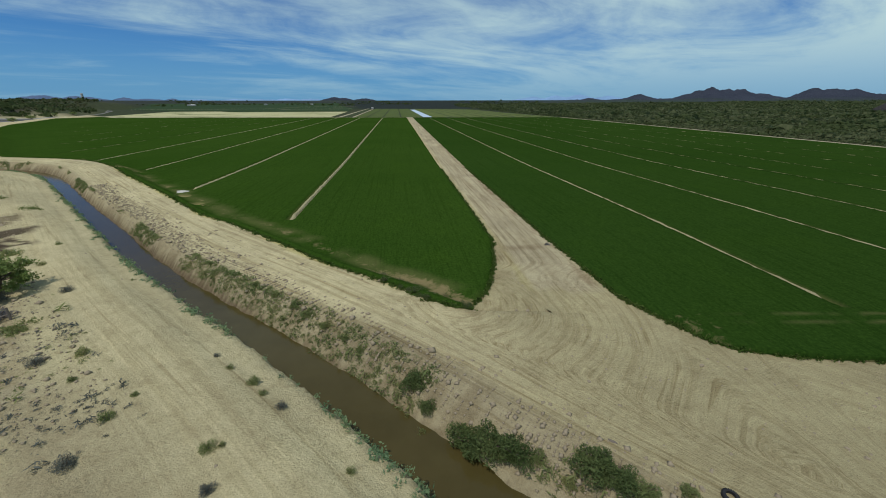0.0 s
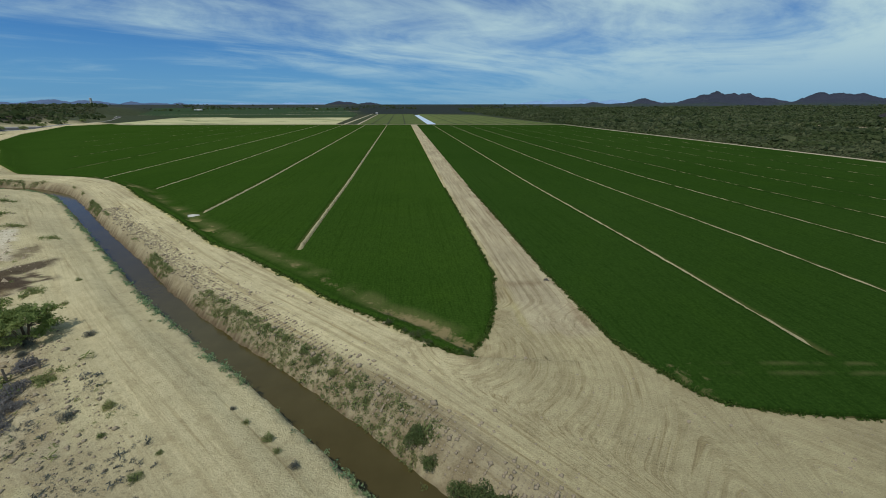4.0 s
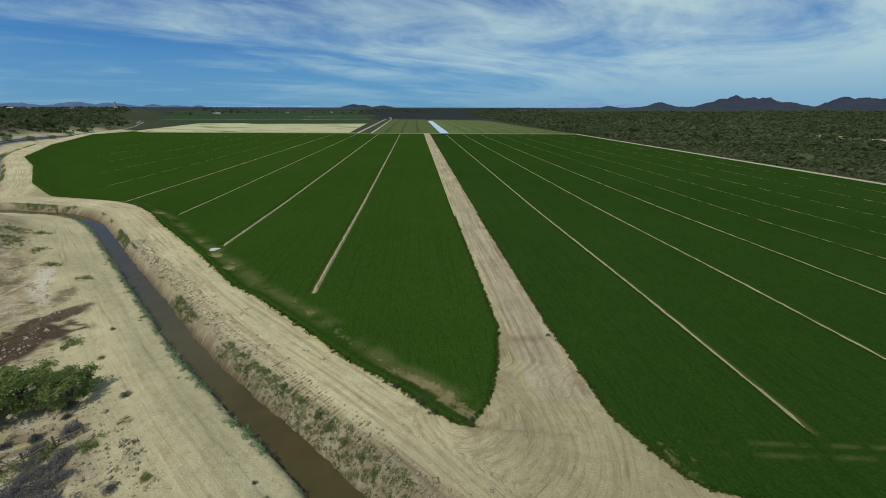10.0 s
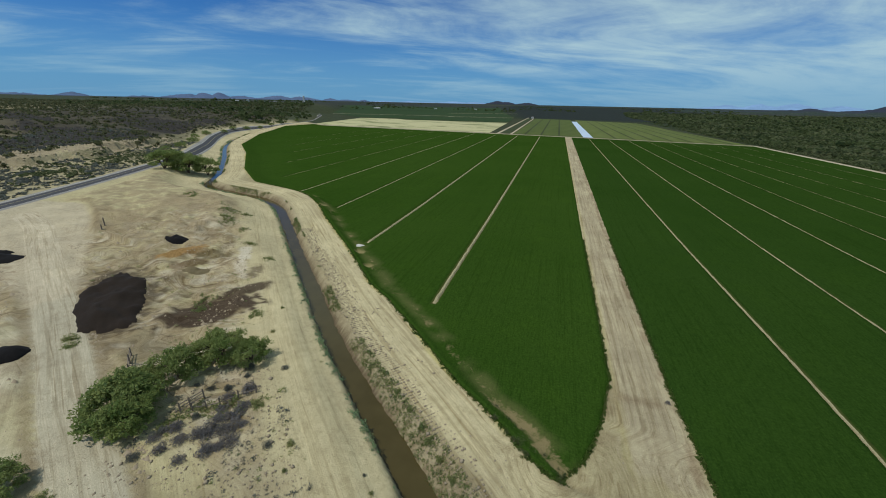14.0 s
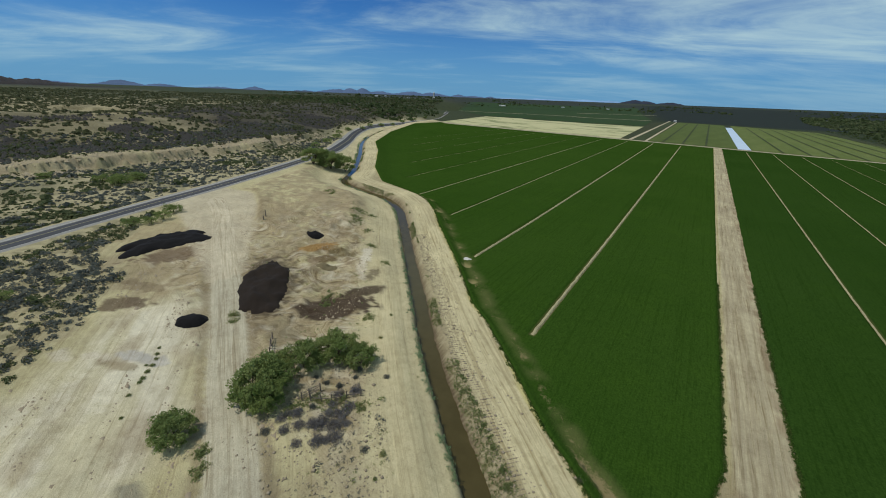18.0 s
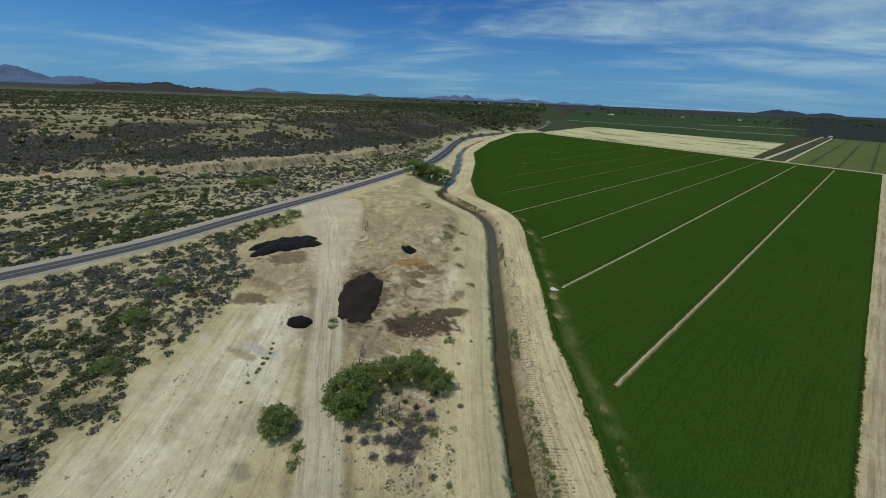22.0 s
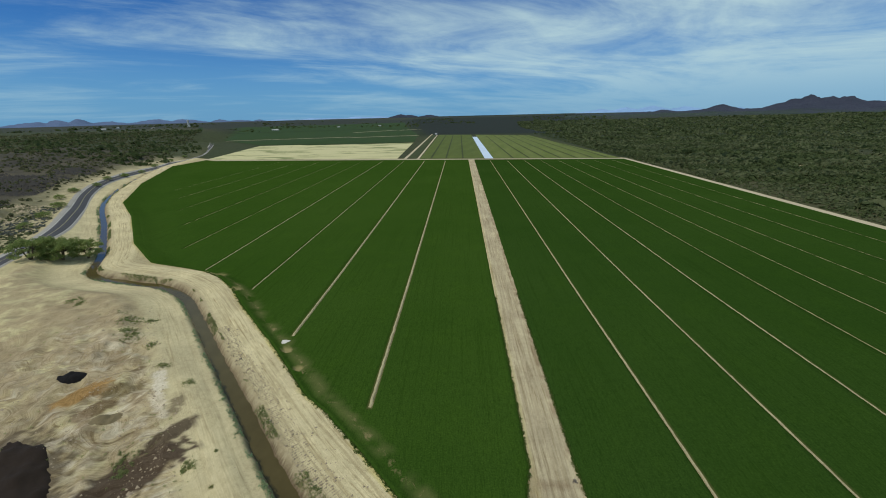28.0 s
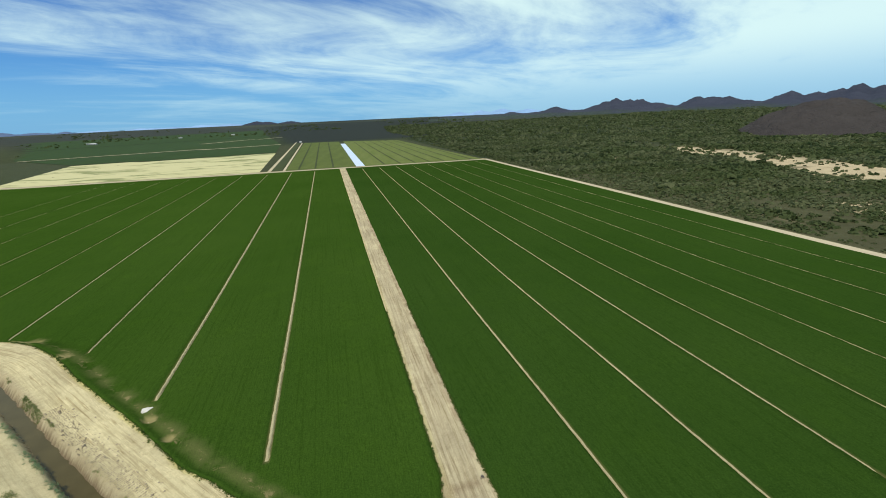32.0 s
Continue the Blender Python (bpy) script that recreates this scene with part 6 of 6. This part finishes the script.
for k in range(12):
    f = k / 11
    x, y = np.interp(f, [0, .35, .7, 1], [-232, -318, -385, -470]) + (k % 3) * 3, np.interp(f, [0, .35, .7, 1], [146, 232, 345, 505])
    mesquite(float(x), float(y), 3.2 + 1.2 * ((k * 7) % 5) / 5, 3.6, 60 + k, "dark green roadside mesquite between the canal and paved road", 1900)

BUSHES = [(-33.1, 30.2, .55), (-23.9, 21.4, .5), (-17.8, 15.9, .42), (-17.3, 13.0, .55), (-11.3, 13.9, .45), (-10.7, 14.1, .25), (-10.1, 11.8, .38), (-11.6, 19.1, .48), (-10.6, 18.1, .3),
          (-9.1, 17.1, .38), (-4.3, 13.1, .28), (-13.7, 20.4, .3), (-15.3, 21.7, .25), (-17.6, 17.6, .25), (-22.3, 18.8, .3), (-25.9, 20.3, .55), (-45, 42, .4), (-41, 36, .4)]
for k, (x, y, r) in enumerate(BUSHES):
    bush("desert_bush", x, y, r * 1.2, M_weed if k % 3 else M_sage, "small green bush growing alone on the dusty canal bank", 130, k, 1.0, "bushes on the canal bank")
for k, (x, y, r) in enumerate(((-2.0, 20.6, 1.0), (-1.0, 18.9, .9), (-1.4, 17.6, .6), (1.4, 16.6, 1.25), (2.6, 16.0, 1.3), (3.8, 15.4, 1.2), (5.0, 14.9, .7), (6.2, 13.6, .6), (7.4, 13.9, 1.15), (8.3, 13.2, 1.0), (9.2, 12.6, .8), (11.1, 12.4, .6),
                               (-11.5, 28.4, .8), (-13, 29.6, .7), (-9.6, 27, .7), (-15.4, 31.4, .6), (-7.6, 25.4, .6), (-6.2, 24.0, .5), (-18.2, 33.4, .55))):
    bush("bank_bush", x, y, r * (1.2 if r > 0.9 else 1.0), M_bank_bush if r > 0.85 else M_weed, "dense green bush hanging on the canal slope", 260 if r > 0.9 else 170, 30 + k, 0.8, "bushes on the canal slope")
for k, (x, y, r) in enumerate(((-32.9, 19.2, 1.7), (-32.2, 21.6, 1.6), (-31, 17.4, 1.4), (-32.6, 23.2, 1.2), (-34.0, 25.4, 1.4), (-29.8, 19.1, 1.3), (-34.6, 17.2, 1.1), (-31.4, 20.2, 1.3), (-33.6, 20.8, 1.1), (-30.6, 21.2, 1.0), (-35.2, 15.6, 1.1), (-32.6, 15.6, 0.9), (-35.4, 23.6, 1.2), (-34.4, 22.0, 1.0), (-36.2, 17.9, 1.3), (-33.6, 18.4, 1.3), (-30.4, 18.2, 1.0), (-37.0, 16.2, 1.0))):
    bush("dry_brush", x, y, r, M_dry, "grey leafless brush piled beside a broken fence", 110, 60 + k, 0.6, "dry brush by the fence")
for k, (x, y, r) in enumerate(((-38.5, 23.8, .7), (-36.6, 24.6, .8), (-40.6, 23.5, .5), (-37.1, 17.1, .8), (-36.8, 14.1, .8), (-35.8, 19.9, .7), (-37.4, 28.6, .9), (-36.4, 27.2, .6), (-59.5, 8.8, .5), (-58.4, 7.9, .55), (-57.3, 7.1, .5), (-56.7, 6.6, .45), (-60.6, 9.6, .45), (-61.6, 10.0, .5), (-60.0, 8.2, .35), (-62.8, 10.6, .4), (-55.0, 5.0, .4), (-51.5, 3.4, .35), (-39.2, 7.8, .7), (-36.5, 6.7, .5))):
    bush("sage_bush", x, y, r, M_sage if k < 8 else M_weed, "grey-green sage bush on bare pale ground", 150, 80 + k, 0.8, "sage bushes by the road")

# ---- compost piles, pits and stains ----
def pile(name, x, y, rx, ry, h, turn, label, category, mat=M_compost, seed=0, steep=3.0, wild=0.5, bend=0.0):
    n = 44
    s = np.linspace(-1.15, 1.15, n)
    A, B = np.meshgrid(s, s)
    Bb = B + bend * (A * A - 0.35)
    ang = np.arctan2(Bb, A)
    r = np.hypot(A, Bb) / (0.85 + wild * (fbm(np.cos(ang) * 1.8 + seed, np.sin(ang) * 1.8, 4, seed) - 0.5) * 2)
    c, sn = math.cos(radians(turn)), math.sin(radians(turn))
    gx, gy = x + A * rx * c - B * ry * sn, y + A * rx * sn + B * ry * c
    z = h * np.clip(1 - r ** steep, 0, 1) * (0.8 + 0.4 * fbm(gx * 0.8, gy * 0.8, 3, seed)) + 0.12 * (fbm(gx * 2.5, gy * 2.5, 3, seed + 1) - 0.3)
    z = np.where(r < 1.0, np.maximum(z, 0.03), -0.25)
    z = z.ravel() + height(gx.ravel(), gy.ravel())
    f = grid_faces(n, n)
    keep = (r.ravel()[f] < 1.12).all(1)
    used = np.unique(f[keep])
    back = np.zeros(n * n, int)
    back[used] = np.arange(len(used))
    return tagged(quick_mesh(name, np.column_stack([gx.ravel(), gy.ravel(), z])[used], back[f[keep]], mat, True), label, category)


pile("compost_mound", -69.6, 30.6, 12.4, 5.6, 0.9, 145, "broad flat pile of dark brown compost on bare soil", "compost pile", seed=3, steep=2.5, wild=0.3)
pile("earth_mound", -69.3, 44.8, 2.6, 2.0, 0.5, 45, "low mound of brown earth on the bare yard", "earth mound", soil_material("brown_earth", (0.20, 0.16, 0.09), 0.6), 21, 2.0, 0.3)
pile("compost_mound", -66.8, 16.4, 2.9, 2.4, 0.9, 60, "small round mound of black compost beside the gravel road", "compost pile", M_black, seed=5, wild=0.2)
pile("compost_mound", -104.8, 24.2, 11.6, 5.4, 1.3, 86, "long black compost heap near the paved road", "compost pile", M_black, seed=7, wild=0.3, bend=0.6)
pile("compost_mound", -86.0, 52.6, 2.5, 2.0, 0.8, 45, "small dark compost mound on pale bare soil", "compost pile", M_black, seed=9, wild=0.2)

# ---- fence, posts, tyre, wood ----
def post(bm, x, y, z, h, r, lean=0.0):
    limb(bm, (x, y, z - 0.2), (x + lean, y, z + h), r, r * 0.85)


def fence(name, pts, rails, label, h=1.25):
    base = thing(name, pts[0][0], pts[0][1], label, "fence")
    org = base.matrix_basis.translation
    hs = [float(height(np.array([x]), np.array([y]))[0]) - org.z for x, y in pts]
    for (x, y), z in zip(pts, hs):
        b = bmesh.new()
        post(b, x - org.x, y - org.y, z, h * random.uniform(0.9, 1.15), 0.09, random.uniform(-.12, .12))
        part("post", b, M_wood, base)
    for k in range(len(pts) - 1):
        for q in rails:
            b = bmesh.new()
            (x0, y0), (x1, y1) = pts[k], pts[k + 1]
            limb(b, (x0 - org.x, y0 - org.y, hs[k] + h * q), (x1 - org.x, y1 - org.y, hs[k + 1] + h * q * random.uniform(0.85, 1.05)), 0.055, 0.05)
            part("rail", b, M_wood, base)
    return base


bush("dry_brush", 13.2, 45.6, 0.6, M_dry, "clump of brown dry debris at the edge of the farm road", 120, 99, 0.5)
fence("corral_fence", [(-37.8, 19.6), (-37.9, 20.8), (-38.0, 22.5)], (0.35, 0.65, 0.95), "weathered grey wooden corral panel with three rails")
fence("corral_fence", [(-37.2, 20.5), (-36.3, 21.5), (-35.5, 22.5), (-34.2, 24.0), (-32.9, 25.4)], (0.5,), "broken grey wooden fence lying among dry brush", 1.0)
fence("corral_fence", [(-53.2, 23.6), (-51.4, 22.4), (-49.8, 21.4), (-48.2, 23.1), (-46.9, 25.3)], (0.35, 0.8), "old grey wooden corral corner beside mesquite trees")
fence("corral_fence", [(-45.6, 26.6), (-43.6, 30.2)], (0.4, 0.8), "short run of old wooden rails under a mesquite")


def lone_post(x, y, h, label):
    b = thing("fence_post", x, y, label, "post")
    m = bmesh.new()
    post(m, 0, 0, 0, h, 0.14, 0.1)
    part("post", m, M_wood, b)
    m = bmesh.new()
    bmesh.ops.create_cone(m, cap_ends=True, segments=8, radius1=0.17, radius2=0.10, depth=0.12, matrix=Matrix.Translation((0.1, 0, h)))
    part("cap", m, M_wood, b)


lone_post(-104.5, 48.6, 1.9, "leaning wooden gate post beside the gravel road")
lone_post(-103.6, 47.4, 1.1, "short wooden post stub beside the gravel road")


def tyre(x, y):
    b = thing("old_tyre", x, y, "worn black tyre lying flat on the dirt bank", "tyre")
    bm = bmesh.new()
    R, n, prof = 0.27, 28, [(-0.085, -0.1), (0.03, -0.11), (0.075, -0.06), (0.085, 0.0), (0.075, 0.06), (0.03, 0.11), (-0.085, 0.1), (-0.06, 0.0)]
    rings = [[bm.verts.new(((R + p[0] * 0.9) * math.cos(a), (R + p[0] * 0.9) * math.sin(a), p[1] * 0.95 + 0.11)) for p in prof] for a in [6.2832 * k / n for k in range(n)]]
    for i in range(n):
        for j in range(len(prof)):
            bm.faces.new((rings[i][j], rings[(i + 1) % n][j], rings[(i + 1) % n][(j + 1) % 8], rings[i][(j + 1) % 8]))
    part("casing", bm, M_rubber, b)
    bm = bmesh.new()
    for k in range(36):
        a = 6.2832 * k / 36
        bmesh.ops.create_cube(bm, size=1, matrix=pose(0.35 * math.cos(a), 0.35 * math.sin(a), 0.11, 0, 0, math.degrees(a)) @ Matrix.Diagonal((0.02, 0.03, 0.16, 1)))
    part("tread", bm, M_rubber, b)


tyre(12.8, 12.2)


def chunk(name, x, y, sx, sy, sz, turn, mat, label, category, seed):
    bm = bmesh.new()
    bmesh.ops.create_icosphere(bm, subdivisions=2, radius=1)
    for v in bm.verts:
        k = 0.8 + 0.45 * noise.noise(v.co * 1.7 + Vector((seed, 0, 0)))
        v.co = Vector((v.co.x * sx * k, v.co.y * sy * k, v.co.z * sz * k))
    me = bpy.data.meshes.new(name)
    bm.to_mesh(me), bm.free()
    me.materials.append(mat)
    ob = new(name, me)
    ob.matrix_basis = pose(x, y, float(height(np.array([x]), np.array([y]))[0]) + sz * 0.45, 0, 0, turn)
    tagged(ob, label, category)


chunk("driftwood", 8.8, 15.2, 0.34, 0.09, 0.08, -35, M_wood, "dark weathered piece of wood on the dirt bank", "wood", 1)
for k, (x, y, s) in enumerate(((9.2, 19.7, .18), (7.2, 28.6, .2), (11.8, 12.6, .2), (21, 14.2, .16), (20.6, 14.8, .12), (10.3, 13.4, .14), (-10.4, 13.0, .12), (4.6, 27.6, .14), (6.4, 29.4, .16), (17.5, 21.5, .2), (20.4, 21.3, .18))):
    chunk("earth_lump", x, y, s, s * 0.8, s * 0.6, k * 40, M_stone, "dry lump of earth on the graded dirt", "clod", 3 + k)
chunk("concrete_pad", -52.6, 75.6, 1.4, 1.0, 0.6, 30, plain_material("pale_concrete", (0.55, 0.52, 0.46)), "pale broken concrete turnout at the end of an earth border", "concrete", 30)

# ---- far buildings ----
M_white = plain_material("white_paint", (0.42, 0.42, 0.41), 0.6)
M_roof = plain_material("roof_sheet", (0.35, 0.34, 0.33), 0.5)
M_dark_glass = plain_material("dark_window", (0.03, 0.035, 0.04), 0.2)


def shed(x, y, w, d, h, turn, label, wall=M_white):
    b = thing("farm_shed", x, y, label, "building", turn=turn)
    bm = bmesh.new()
    bmesh.ops.create_cube(bm, size=1, matrix=Matrix.Translation((0, 0, h / 2 - 0.2)) @ Matrix.Diagonal((w, d, h + 0.4, 1)))
    part("wall", bm, wall, b)
    bm = bmesh.new()
    v = [bm.verts.new(q) for q in ((-w * .54, -d * .56, h), (w * .54, -d * .56, h), (w * .54, d * .56, h), (-w * .54, d * .56, h), (-w * .54, 0, h + d * .28), (w * .54, 0, h + d * .28))]
    for q in ((0, 1, 5, 4), (2, 3, 4, 5), (0, 4, 3), (1, 2, 5), (3, 2, 1, 0)):
        bm.faces.new([v[i] for i in q])
    part("roof", bm, M_roof if wall is M_white else M_white, b)
    for k in (-0.25, 0.25):
        bm = bmesh.new()
        bmesh.ops.create_cube(bm, size=1, matrix=Matrix.Translation((w * k, -d / 2 - 0.03, h * 0.55)) @ Matrix.Diagonal((w * .14, 0.1, h * .3, 1)))
        part("window", bm, M_dark_glass, b)


shed(-196, 1122, 6, 5, 3, 10, "small white pump shed at the end of a dirt road")
for k, (x, y, w) in enumerate(((-1010, 1640, 26), (-1040, 1660, 16), (-830, 1900, 20), (-1500, 1700, 30), (-1420, 1760, 22), (-640, 1980, 18), (-1750, 1500, 24), (-1560, 1560, 16), (-1900, 1700, 26))):
    shed(x, y, w * 0.7, w * 0.4, 3.6, k * 37, "pale farm building among trees far down the valley", M_white if k % 3 else M_roof)


def water_tank():
    b = thing("water_tower", -1690, 1915, "tall white cylindrical water tank on the far plain", "water tank")
    bm = bmesh.new()
    bmesh.ops.create_cone(bm, cap_ends=True, segments=24, radius1=5.0, radius2=5.0, depth=32, matrix=Matrix.Translation((0, 0, 15)))
    part("shell", bm, M_white, b)
    bm = bmesh.new()
    bmesh.ops.create_uvsphere(bm, u_segments=24, v_segments=8, radius=5.0, matrix=Matrix.Translation((0, 0, 31)) @ Matrix.Diagonal((1, 1, 0.35, 1)))
    part("dome", bm, M_white, b)


water_tank()
